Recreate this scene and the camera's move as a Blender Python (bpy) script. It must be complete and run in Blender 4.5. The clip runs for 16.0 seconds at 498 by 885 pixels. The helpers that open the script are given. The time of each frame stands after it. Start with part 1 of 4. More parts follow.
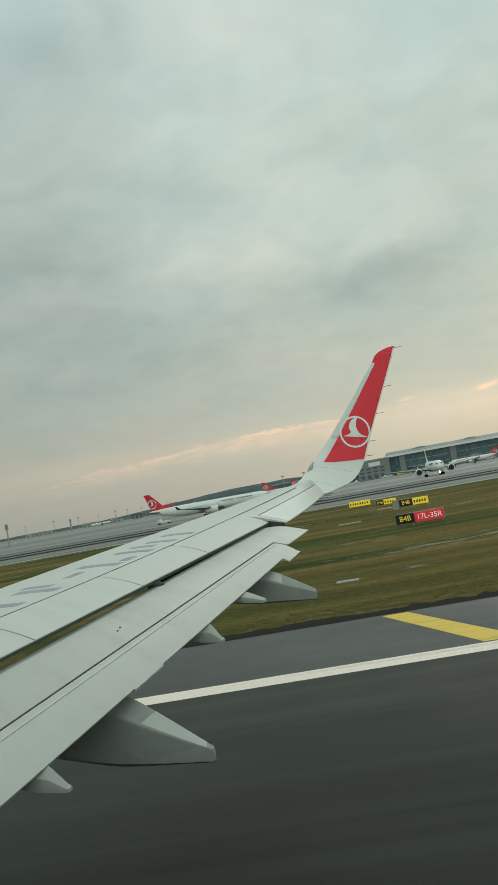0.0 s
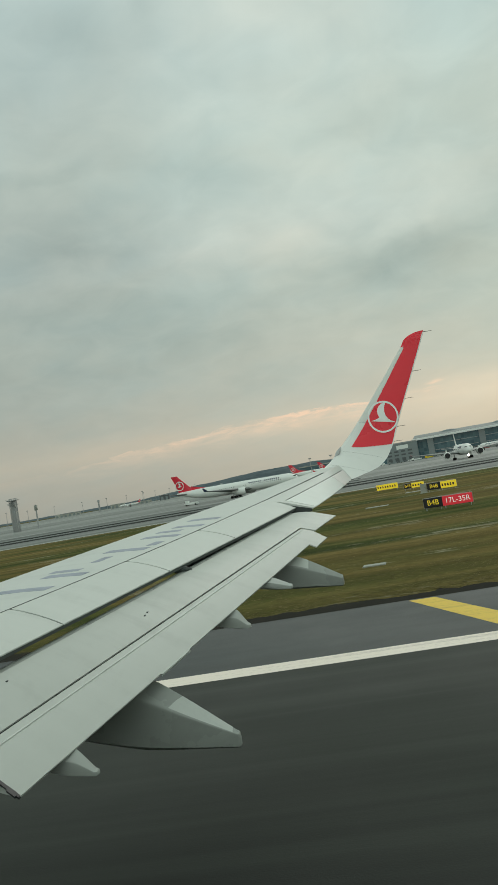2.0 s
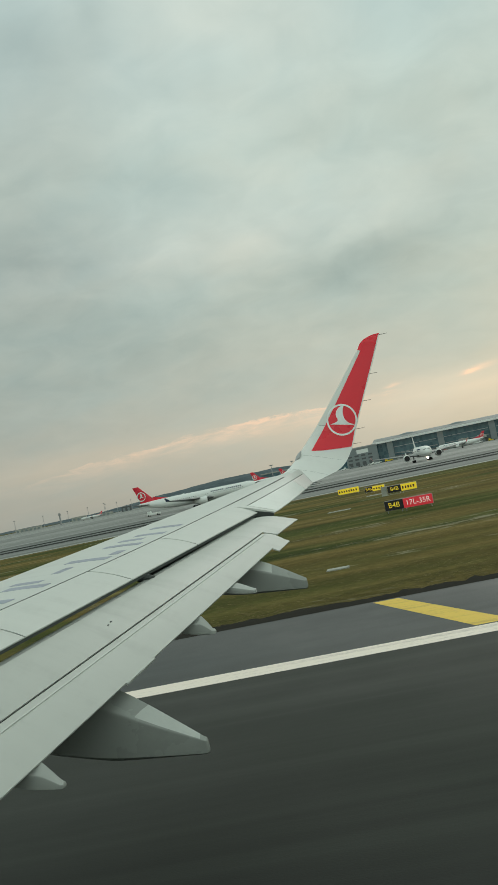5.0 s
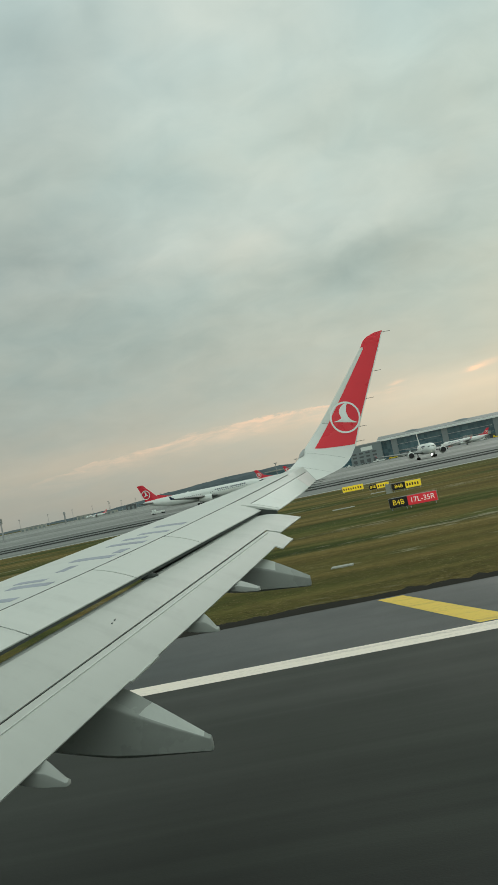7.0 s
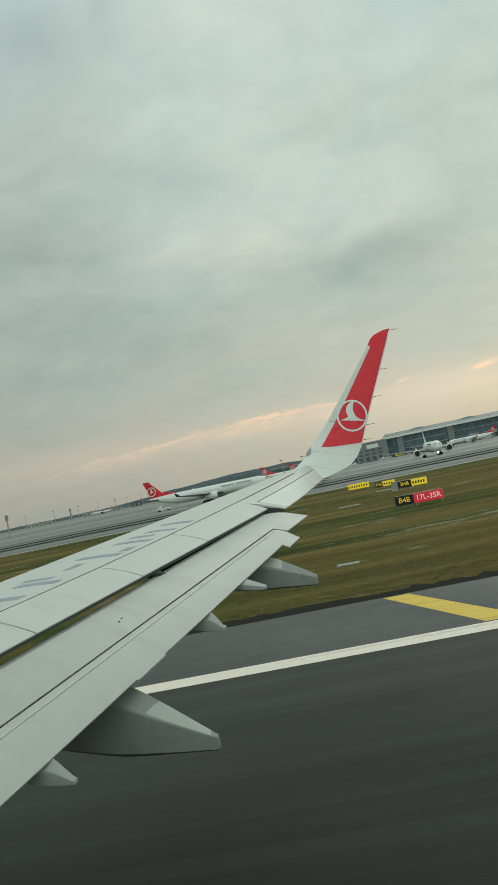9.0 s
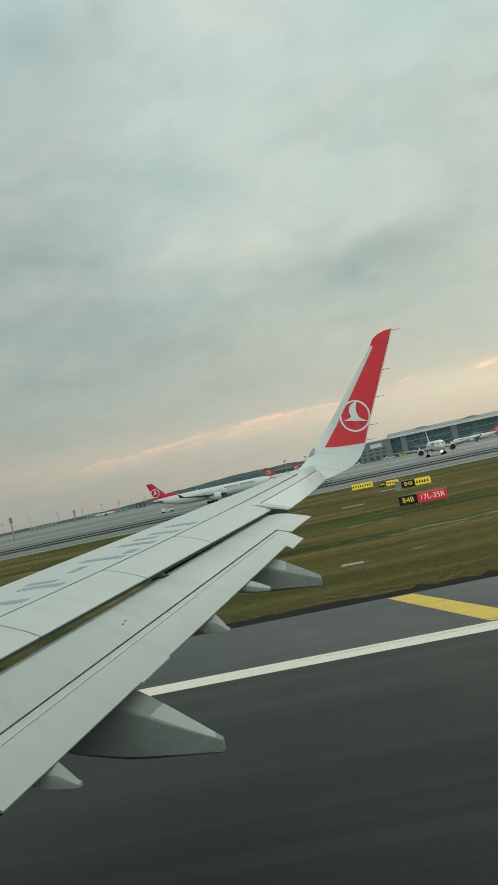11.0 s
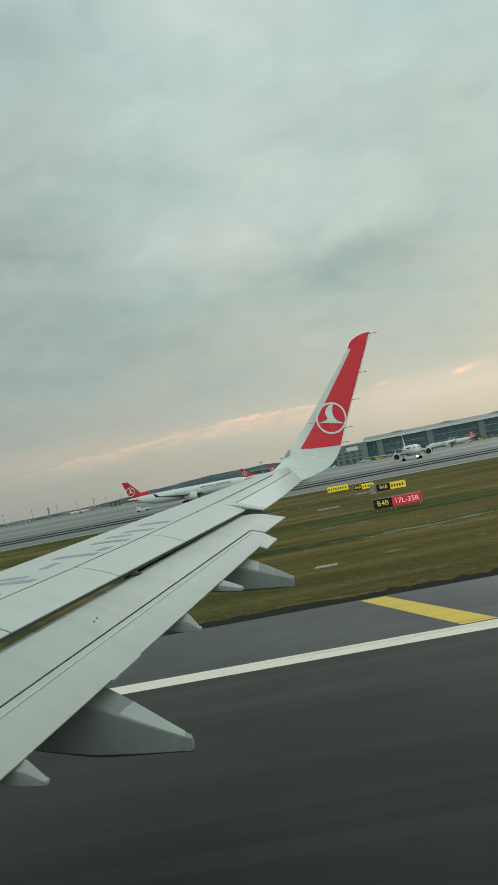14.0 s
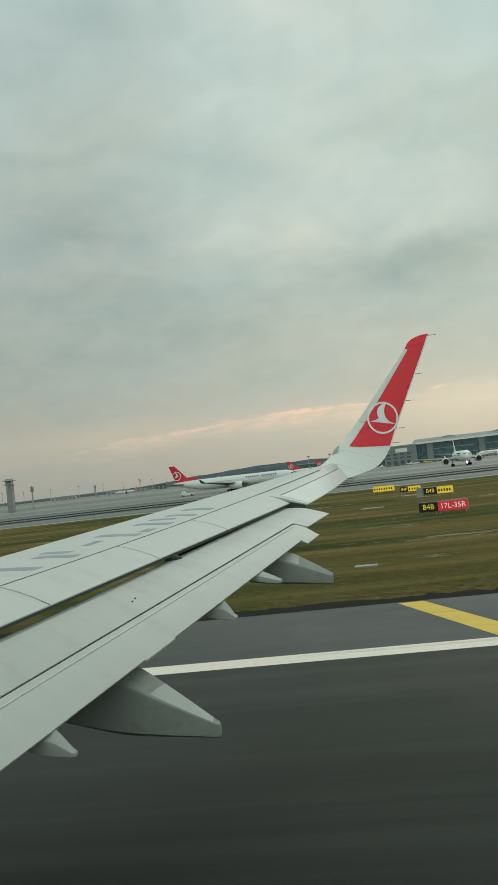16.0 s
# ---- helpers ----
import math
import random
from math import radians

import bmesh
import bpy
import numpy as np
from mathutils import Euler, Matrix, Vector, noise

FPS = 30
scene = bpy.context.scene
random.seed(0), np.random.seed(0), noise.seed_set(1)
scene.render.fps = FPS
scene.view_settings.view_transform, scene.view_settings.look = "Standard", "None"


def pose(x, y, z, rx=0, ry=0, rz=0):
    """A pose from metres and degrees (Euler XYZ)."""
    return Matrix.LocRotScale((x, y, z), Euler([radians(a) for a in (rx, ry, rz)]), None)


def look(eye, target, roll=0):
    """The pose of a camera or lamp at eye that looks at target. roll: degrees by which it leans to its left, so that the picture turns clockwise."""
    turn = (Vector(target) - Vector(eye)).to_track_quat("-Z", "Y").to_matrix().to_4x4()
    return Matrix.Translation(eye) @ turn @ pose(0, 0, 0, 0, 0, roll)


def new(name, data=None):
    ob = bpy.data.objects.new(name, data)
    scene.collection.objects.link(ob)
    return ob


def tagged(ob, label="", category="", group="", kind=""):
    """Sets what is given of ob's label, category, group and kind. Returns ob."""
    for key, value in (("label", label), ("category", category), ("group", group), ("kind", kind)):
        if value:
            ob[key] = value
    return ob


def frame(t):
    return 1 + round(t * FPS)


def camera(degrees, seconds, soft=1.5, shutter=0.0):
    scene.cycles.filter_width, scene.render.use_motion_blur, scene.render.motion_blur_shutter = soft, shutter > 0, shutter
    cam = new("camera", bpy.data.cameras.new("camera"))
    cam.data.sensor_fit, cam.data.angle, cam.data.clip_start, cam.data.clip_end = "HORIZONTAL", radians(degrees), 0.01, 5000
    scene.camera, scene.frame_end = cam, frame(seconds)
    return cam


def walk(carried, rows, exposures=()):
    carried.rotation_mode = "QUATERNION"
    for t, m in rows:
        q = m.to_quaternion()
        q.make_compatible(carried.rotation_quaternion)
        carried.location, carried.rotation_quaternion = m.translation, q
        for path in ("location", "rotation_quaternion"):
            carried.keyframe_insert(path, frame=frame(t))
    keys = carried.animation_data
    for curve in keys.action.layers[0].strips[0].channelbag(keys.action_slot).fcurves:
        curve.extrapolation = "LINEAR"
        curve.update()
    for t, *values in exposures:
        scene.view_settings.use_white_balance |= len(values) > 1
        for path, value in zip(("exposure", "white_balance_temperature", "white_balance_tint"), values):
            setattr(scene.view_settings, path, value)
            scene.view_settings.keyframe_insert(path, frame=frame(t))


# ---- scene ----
# The walk: a handheld camera at a cabin window, x aft, y away from the cabin, z up.
cam = camera(32.3, 16.0, soft=0.5)
ROWS = [
    (0.0, -0.008, -0.031, 4.474, 11.57, 3.51, 10.18),
    (0.5, -0.003, -0.005, 4.495, 12.29, 3.05, 9.81),
    (1.0, 0.001, -0.009, 4.505, 12.85, 2.82, 9.75),
    (1.5, -0.005, -0.042, 4.499, 13.27, 2.84, 9.85),
    (2.0, -0.004, -0.009, 4.518, 13.40, 2.64, 9.84),
    (2.5, 0.002, 0.002, 4.504, 12.99, 2.39, 9.89),
    (3.0, -0.013, -0.007, 4.491, 12.03, 2.11, 10.27),
    (5.5, 0.008, 0.003, 4.481, 10.80, 2.76, 11.58),
    (6.0, 0.015, -0.030, 4.489, 10.82, 2.69, 11.43),
    (6.5, 0.012, 0.009, 4.496, 10.96, 2.61, 11.51),
    (7.0, 0.016, -0.008, 4.480, 11.12, 2.61, 11.78),
    (7.5, 0.008, -0.001, 4.498, 11.21, 2.48, 11.69),
    (8.0, 0.011, 0.000, 4.500, 11.35, 2.49, 11.49),
    (8.5, 0.010, 0.007, 4.503, 11.46, 2.46, 11.48),
    (9.0, 0.000, 0.000, 4.500, 11.50, 2.50, 11.60),
    (11.5, 0.007, 0.014, 4.507, 11.76, 2.63, 12.06),
    (12.0, -0.007, 0.005, 4.497, 11.75, 2.75, 12.12),
    (12.5, 0.014, -0.011, 4.502, 11.78, 2.73, 12.29),
    (13.0, 0.012, 0.018, 4.501, 11.61, 2.64, 12.28),
    (13.5, 0.016, 0.014, 4.505, 11.12, 2.39, 11.95),
    (14.0, 0.017, 0.007, 4.493, 10.12, 2.32, 10.89),
    (14.5, 0.023, 0.013, 4.471, 9.53, 2.29, 9.53),
    (15.0, 0.038, 0.014, 4.483, 10.39, 2.44, 8.16),
    (15.5, 0.024, 0.025, 4.502, 11.96, 2.41, 7.44),
    (16.0, 0.016, -0.004, 4.496, 13.22, 2.23, 6.48),
]
walk(cam, [(t, pose(x, y, z, 90 + pitch, roll, yaw)) for t, x, y, z, yaw, pitch, roll in ROWS],
     [(0.0, 0.0, 6480, 10), (9.0, 0.0, 6480, 10), (11.5, -0.01, 6360, 10), (13.5, -0.03, 6330, 10), (14.5, -0.07, 6230, 10), (15.0, -0.07, 6230, 10), (16.0, -0.01, 6450, 10)])


# ---- world and light ----
def node(tree, kind, props=(), **inputs):
    n = tree.nodes.new(kind)
    for key, value in dict(props).items():
        setattr(n, key, value)
    for key, value in inputs.items():
        key = int(key[1:]) if key[0] == "_" else key
        if isinstance(value, bpy.types.NodeSocket):
            tree.links.new(value, n.inputs[key])
        else:
            n.inputs[key].default_value = value
    return n


def maths(tree, op, a, b=0.0):
    return node(tree, "ShaderNodeMath", {"operation": op}, _0=a, _1=b).outputs[0]


def ramp(tree, fac, stops):
    n = node(tree, "ShaderNodeValToRGB", Fac=fac)
    el = n.color_ramp.elements
    while len(el) < len(stops):
        el.new(0.5)
    for e, (at_, col) in zip(el, stops):
        e.position = at_
        e.color = (*col, 1) if len(col) == 3 else col
    return n.outputs[0]


def mix(tree, fac, a, b, mode="MIX"):
    n = node(tree, "ShaderNodeMix", {"data_type": "RGBA", "blend_type": mode})
    for slot, value in ((0, fac), (6, a), (7, b)):
        if isinstance(value, bpy.types.NodeSocket):
            tree.links.new(value, n.inputs[slot])
        else:
            n.inputs[slot].default_value = (*value, 1) if isinstance(value, tuple) else value
    return n.outputs[2]


world = bpy.data.worlds.new("overcast_evening")
scene.world = world
world.use_nodes = True
W = world.node_tree
W.nodes.clear()
direction = node(W, "ShaderNodeTexCoord").outputs["Generated"]
sep = node(W, "ShaderNodeSeparateXYZ", Vector=direction)
dx, dy, dz = sep.outputs
# clouds lie on a flat layer, so they crowd together towards the horizon
depth = maths(W, "ADD", maths(W, "MAXIMUM", dz, 0.0), 0.30)
layer = node(W, "ShaderNodeCombineXYZ", X=maths(W, "DIVIDE", dx, depth), Y=maths(W, "DIVIDE", dy, depth), Z=0.0).outputs[0]
side = maths(W, "ARCTAN2", dx, dy)
cover = ramp(W, dz, [(0.0, (0.405, 0.42, 0.365)), (0.03, (0.445, 0.455, 0.392)), (0.058, (0.555, 0.525, 0.427)), (0.085, (0.47, 0.49, 0.42)), (0.12, (0.45, 0.50, 0.44)), (0.17, (0.445, 0.52, 0.465)),
                     (0.22, (0.455, 0.535, 0.48)), (0.27, (0.515, 0.595, 0.54)), (0.36, (0.515, 0.615, 0.56)), (0.46, (0.545, 0.65, 0.605)), (0.56, (0.57, 0.675, 0.63))])
# heavier cloud ahead of the wing, paler towards the sunset
ahead = ramp(W, node(W, "ShaderNodeMapRange", Value=side, _1=-0.6, _2=0.4, _3=0.0, _4=1.0).outputs[0], [(0.10, (0.82, 0.84, 0.86)), (0.45, (1, 1, 1)), (0.70, (0.955, 0.985, 0.99))])
cover = mix(W, 1.0, cover, ahead, "MULTIPLY")
# banks of brighter and darker cloud: where they lie, how narrow and how flat they are, how much they stand out
swirl = node(W, "ShaderNodeTexNoise", Vector=layer, Scale=3.2, Detail=5.0, Roughness=0.55, Distortion=0.4).outputs[1]
swirl = node(W, "ShaderNodeVectorMath", {"operation": "MULTIPLY_ADD"}, _0=swirl, _1=(0.10, 0.06, 0.0), _2=(-0.05, -0.03, 0.0)).outputs[0]
spot = node(W, "ShaderNodeVectorMath", {"operation": "ADD"}, _0=node(W, "ShaderNodeCombineXYZ", X=side, Y=dz, Z=0.0).outputs[0], _1=swirl).outputs[0]
PALE_BANKS = [
    (0.05, 0.055, 7.0, 26.0, 0.12),     (-0.22, 0.285, 27.7, 47.6, 0.085), (-0.118, 0.3, 8.0, 17.9, 0.07), (-0.042, 0.25, 24.6, 117.2, 0.07), (-0.004, 0.27, 13.8, 38.1, 0.04),
    (-0.125, 0.472, 10.2, 16.9, 0.05), (0.061, 0.391, 10.2, 25.4, 0.02),
]
DARK_BANKS = [
    (-0.406, 0.299, 14.5, 27.7, -0.21), (-0.323, 0.483, 17.9, 33.8, -0.1), (-0.259, 0.511, 42.3, 30.5, -0.1), (-0.364, 0.418, 12.7, 16.9, -0.06),
    (-0.409, 0.368, 17.9, 95.2, -0.1), (-0.003, 0.221, 11.3, 50.8, -0.13), (0.022, 0.184, 10.2, 33.8, -0.05), (-0.262, 0.176, 12.7, 36.3, -0.09),
    (-0.395, 0.231, 10.2, 21.8, -0.07), (-0.368, 0.144, 8.0, 38.1, -0.07), (0.147, 0.356, 36.3, 95.2, -0.07), (0.14, 0.256, 16.9, 13.8, -0.05),
    (0.039, 0.334, 23.4, 58.6, -0.06), (-0.04, 0.364, 16.9, 69.2, -0.04), (-0.134, 0.429, 58.6, 33.8, -0.04), (-0.217, 0.337, 16.9, 30.5, -0.04),
    (-0.162, 0.198, 12.7, 50.8, -0.03),
]
banks = 1.0
for az_, el_, narrow, flat_, weight in PALE_BANKS + DARK_BANKS:
    q = node(W, "ShaderNodeVectorMath", {"operation": "MULTIPLY_ADD"}, _0=spot, _1=(narrow, flat_, 0.0), _2=(-az_ * narrow, -el_ * flat_, 0.0)).outputs[0]
    q = node(W, "ShaderNodeVectorMath", {"operation": "DOT_PRODUCT"}, _0=q, _1=q).outputs["Value"]
    banks = maths(W, "ADD", maths(W, "MULTIPLY", maths(W, "EXPONENT", maths(W, "MULTIPLY", q, -1.0)), weight), banks)
# loose lumps at two scales
big = node(W, "ShaderNodeTexNoise", Vector=layer, Scale=3.0, Detail=3.0, Roughness=0.5, Distortion=0.3).outputs[0]
fine = node(W, "ShaderNodeTexNoise", Vector=layer, Scale=9.0, Detail=5.0, Roughness=0.55, Distortion=0.5).outputs[0]
lumps = maths(W, "ADD", maths(W, "MULTIPLY", big, 0.28), maths(W, "MULTIPLY", fine, 0.25))
upward = node(W, "ShaderNodeMapRange", Value=dz, _1=0.05, _2=0.2, _3=0.25, _4=1.0).outputs[0]
banks = maths(W, "ADD", banks, maths(W, "MULTIPLY", maths(W, "SUBTRACT", lumps, 0.265), upward))
tint = node(W, "ShaderNodeCombineXYZ", X=maths(W, "POWER", banks, 1.22), Y=banks, Z=maths(W, "POWER", banks, 0.92)).outputs[0]
cover = mix(W, 1.0, cover, tint, "MULTIPLY")
tone = node(W, "ShaderNodeTexNoise", Vector=layer, Scale=3.4, Detail=3.0, Roughness=0.5, Distortion=0.2).outputs[1]
tone = node(W, "ShaderNodeSeparateColor", Color=tone).outputs[2]
cover = mix(W, 1.0, cover, ramp(W, tone, [(0.35, (0.965, 0.998, 1.015)), (0.65, (1.035, 1.003, 0.985))]), "MULTIPLY")
# a thin broken line of sunset light under the cloud's edge
streak_at = node(W, "ShaderNodeCombineXYZ", X=maths(W, "MULTIPLY", side, 26.0), Y=0.0, Z=maths(W, "MULTIPLY", dz, 110.0)).outputs[0]
streak = node(W, "ShaderNodeTexNoise", Vector=streak_at, Scale=1.0, Detail=6.0, Roughness=0.62, Distortion=0.4).outputs[0]
edge = ramp(W, node(W, "ShaderNodeMapRange", Value=side, _1=-0.5, _2=0.5, _3=0.0, _4=1.0).outputs[0],
            [(0.05, (0.044,) * 3), (0.15, (0.0560,) * 3), (0.24, (0.0625,) * 3), (0.35, (0.0680,) * 3), (0.42, (0.0665,) * 3), (0.58, (0.0740,) * 3)])
below = maths(W, "SUBTRACT", dz, maths(W, "ADD", edge, maths(W, "MULTIPLY", maths(W, "SUBTRACT", streak, 0.5), 0.022)))
band = ramp(W, node(W, "ShaderNodeMapRange", Value=below, _1=-0.02, _2=0.02, _3=0.0, _4=1.0).outputs[0], [(0.0, (0, 0, 0)), (0.25, (0.30,) * 3), (0.40, (0.50,) * 3), (0.47, (0.95,) * 3), (0.53, (0.9,) * 3), (0.60, (0, 0, 0))])
along = ramp(W, node(W, "ShaderNodeMapRange", Value=side, _1=-0.5, _2=0.5, _3=0.0, _4=1.0).outputs[0],
             [(0.05, (0.05,) * 3), (0.16, (0.45,) * 3), (0.26, (0.55,) * 3), (0.36, (1, 1, 1)), (0.42, (0.9,) * 3), (0.47, (0.15,) * 3), (0.49, (0.35,) * 3), (0.51, (0.04,) * 3), (0.60, (0.06,) * 3)])
broken = node(W, "ShaderNodeTexNoise", Vector=streak_at, Scale=0.8, Detail=6.0, Roughness=0.7, Distortion=0.6).outputs[0]
glow = maths(W, "MULTIPLY", maths(W, "MULTIPLY", band, along), ramp(W, broken, [(0.38, (0.15,) * 3), (0.50, (0.6,) * 3), (0.62, (1, 1, 1))]))
# two small torn gaps where the low sun shines through
wisp = node(W, "ShaderNodeVectorMath", {"operation": "MULTIPLY_ADD"}, _0=node(W, "ShaderNodeTexNoise", Vector=streak_at, Scale=2.2, Detail=4.0, Roughness=0.6).outputs[1], _1=(0.012, 0.004, 0.0), _2=(-0.006, -0.002, 0.0)).outputs[0]
torn = node(W, "ShaderNodeVectorMath", {"operation": "ADD"}, _0=node(W, "ShaderNodeCombineXYZ", X=side, Y=maths(W, "SUBTRACT", dz, maths(W, "MULTIPLY", side, 0.12)), Z=0.0).outputs[0], _1=wisp).outputs[0]
for az_, el_, narrow, flat_, weight in ((0.084, 0.0636, 110.0, 420.0, 1.0), (0.098, 0.0640, 60.0, 330.0, 0.35), (-0.004, 0.0770, 120.0, 520.0, 0.45)):
    q = node(W, "ShaderNodeVectorMath", {"operation": "MULTIPLY_ADD"}, _0=torn, _1=(narrow, flat_, 0.0), _2=(-az_ * narrow, -el_ * flat_, 0.0)).outputs[0]
    q = node(W, "ShaderNodeVectorMath", {"operation": "DOT_PRODUCT"}, _0=q, _1=q).outputs["Value"]
    glow = maths(W, "ADD", glow, maths(W, "MULTIPLY", maths(W, "EXPONENT", maths(W, "MULTIPLY", q, -1.0)), weight))
cover = mix(W, maths(W, "MINIMUM", maths(W, "MULTIPLY", glow, 0.95), 1.0), cover, (0.98, 0.67, 0.47))
# unseen sky overhead and behind the cabin, brightened to light the winglet's inner face
cover = mix(W, 1.0, cover, ramp(W, node(W, "ShaderNodeMapRange", Value=dy, _1=-1.0, _2=1.0, _3=0.0, _4=1.0).outputs[0], [(0.1, (1.52, 1.50, 1.48)), (0.45, (1.12, 1.12, 1.12)), (0.72, (1, 1, 1))]), "MULTIPLY")
clear = node(W, "ShaderNodeTexSky", {"sky_type": "NISHITA", "sun_disc": False, "sun_elevation": radians(12), "sun_rotation": radians(15)}).outputs[0]
cover = mix(W, 1.0, cover, (1.018, 1.0, 0.98), "MULTIPLY")
sky = mix(W, 0.96, mix(W, 1.0, clear, (0.1, 0.1, 0.1), "MULTIPLY"), cover)
back = node(W, "ShaderNodeBackground", Color=sky, Strength=1.0)
W.links.new(back.outputs[0], node(W, "ShaderNodeOutputWorld").inputs[0])

sun = new("sun", bpy.data.lights.new("sun", "SUN"))
sun.data.energy, sun.data.angle, sun.data.color = 0.5, radians(25), (1.0, 0.95, 0.88)
sun.matrix_world = look((60, 200, 150), (0, 0, 0))


# ---- materials ----
def material(name, build):
    m = bpy.data.materials.new(name)
    m.use_nodes = True
    t = m.node_tree
    t.nodes.clear()
    shader = node(t, "ShaderNodeBsdfPrincipled")
    t.links.new(shader.outputs[0], node(t, "ShaderNodeOutputMaterial").inputs[0])
    build(t, shader)
    return m


def place(t, scale=(1, 1, 1), kind="Object"):
    return node(t, "ShaderNodeMapping", Vector=node(t, "ShaderNodeTexCoord").outputs[kind], Scale=scale).outputs[0]


def noise_of(t, vector, scale, detail=5.0, rough=0.55):
    return node(t, "ShaderNodeTexNoise", Vector=vector, Scale=scale, Detail=detail, Roughness=rough).outputs[0]


def finish(t, s, col, rough, metal=0.0, bump=None, strength=0.1, distance=0.02, gloss=0.5):
    s.inputs["Specular IOR Level"].default_value = gloss
    for slot, value in (("Base Color", col), ("Roughness", rough), ("Metallic", metal)):
        if isinstance(value, bpy.types.NodeSocket):
            t.links.new(value, s.inputs[slot])
        else:
            s.inputs[slot].default_value = (*value, 1) if isinstance(value, tuple) else value
    if bump is not None:
        b = node(t, "ShaderNodeBump", Strength=strength, Distance=distance, Height=bump)
        t.links.new(b.outputs[0], s.inputs["Normal"])


def paint(name, col, rough=0.35, wear=0.12, scale=1.0, stretch=(1, 1, 1)):
    """Painted sheet metal with faint grime and gloss changes."""
    def build(t, s):
        v, flow = place(t, stretch), place(t, (0.5, 7.0, 3.0))
        a, b, c = noise_of(t, v, 0.8 * scale), noise_of(t, v, 14 * scale, 3), noise_of(t, flow, 1.0 * scale, 6, 0.6)
        f = maths(t, "ADD", maths(t, "MULTIPLY", a, 0.38), maths(t, "ADD", maths(t, "MULTIPLY", b, 0.14), maths(t, "MULTIPLY", c, 0.48)))
        dirt = ramp(t, f, [(0.34, tuple(k * (1 - wear) for k in col)), (0.48, tuple(k * (1 - wear * 0.2) for k in col)), (0.62, col)])
        finish(t, s, dirt, ramp(t, a, [(0.3, (rough,) * 3), (0.7, (rough + 0.12,) * 3)]), 0.0, b, 0.02)
    return material(name, build)


M = {}
M["wing"] = paint("wing_grey_paint", (0.63, 0.645, 0.605), 0.46, 0.15, 0.7, (1, 0.35, 1))
M["flap"] = paint("flap_grey_paint", (0.545, 0.56, 0.52), 0.40, 0.17, 0.6, (1, 0.3, 1))
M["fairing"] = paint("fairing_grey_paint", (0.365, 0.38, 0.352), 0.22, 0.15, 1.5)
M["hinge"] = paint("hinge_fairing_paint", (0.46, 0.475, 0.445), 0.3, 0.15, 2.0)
# Paler copy of the fairing paint, imitating sky shine on the tails' upper facets.
M["plate"] = paint("skylit_fairing_paint", (0.60, 0.62, 0.58), 0.28, 0.12, 2.0)
M["dark"] = paint("cavity_shade_grey", (0.07, 0.075, 0.07), 0.7, 0.3)
M["winglet"] = paint("winglet_pale_paint", (0.87, 0.88, 0.84), 0.26, 0.12, 0.8)
M["aileron"] = paint("pale_aileron_paint", (0.75, 0.77, 0.73), 0.5, 0.08, 0.7, (1, 0.35, 1))
M["blush"] = paint("pinkish_panel_paint", (0.84, 0.80, 0.77), 0.5, 0.12, 2.0)
M["strip"] = paint("dull_grey_strip", (0.79, 0.80, 0.75), 0.42, 0.1, 1.2)
M["emblem"] = paint("emblem_white", (0.93, 0.94, 0.92), 0.3, 0.05)
M["joint"] = paint("joint_and_shade_dark", (0.06, 0.07, 0.065), 0.7, 0.2)
M["mark"] = paint("faded_blue_marking", (0.36, 0.385, 0.45), 0.5, 0.35, 3)
M["red"] = paint("red_paint", (0.87, 0.013, 0.034), 0.22, 0.1, 2)
# Grey darkened to imitate shade under the distant airliners' wings.
M["far_wing"] = paint("shaded_wing_grey", (0.22, 0.235, 0.225), 0.4, 0.15, 0.2)
M["tail_red"] = paint("tail_red_paint", (0.72, 0.018, 0.042), 0.3, 0.1, 0.3)
M["white"] = paint("white_paint", (0.80, 0.83, 0.80), 0.35, 0.08, 0.3)
M["navy"] = paint("navy_marking", (0.03, 0.045, 0.10), 0.5, 0.1)
M["steel"] = paint("bare_steel", (0.35, 0.36, 0.36), 0.4, 0.2)
M["rubber"] = paint("tyre_rubber", (0.02, 0.02, 0.02), 0.8, 0.2)
M["glass"] = paint("dark_glass", (0.02, 0.03, 0.04), 0.12, 0.1)


def lit_face(name, col, strength):
    """A translucent sign face with a lamp behind it."""
    def build(t, s):
        finish(t, s, col, 0.5)
        s.inputs["Emission Color"].default_value = (*col, 1)
        s.inputs["Emission Strength"].default_value = strength
    return material(name, build)


M["yellow_lit"] = lit_face("lit_sign_yellow", (0.80, 0.60, 0.03), 0.35)
M["red_lit"] = lit_face("lit_sign_red", (0.52, 0.025, 0.035), 0.45)
M["white_lit"] = lit_face("lit_sign_white", (0.80, 0.80, 0.76), 0.30)
M["yellow"] = paint("sign_yellow", (0.86, 0.66, 0.02), 0.5, 0.12, 2)
M["black"] = paint("sign_black", (0.012, 0.012, 0.014), 0.5, 0.1)
M["lens"] = paint("clear_lamp_glass", (0.48, 0.50, 0.50), 0.06, 0.1)
M["panel"] = paint("grey_wall_panels", (0.22, 0.255, 0.26), 0.5, 0.2, 0.2)
M["roofing"] = paint("grey_roof_sheet", (0.20, 0.225, 0.215), 0.5, 0.2, 0.1)
M["ducts"] = paint("dark_grey_equipment", (0.10, 0.11, 0.115), 0.6, 0.3, 0.3)
M["orange"] = paint("orange_lamp", (0.8, 0.2, 0.03), 0.5, 0.1)


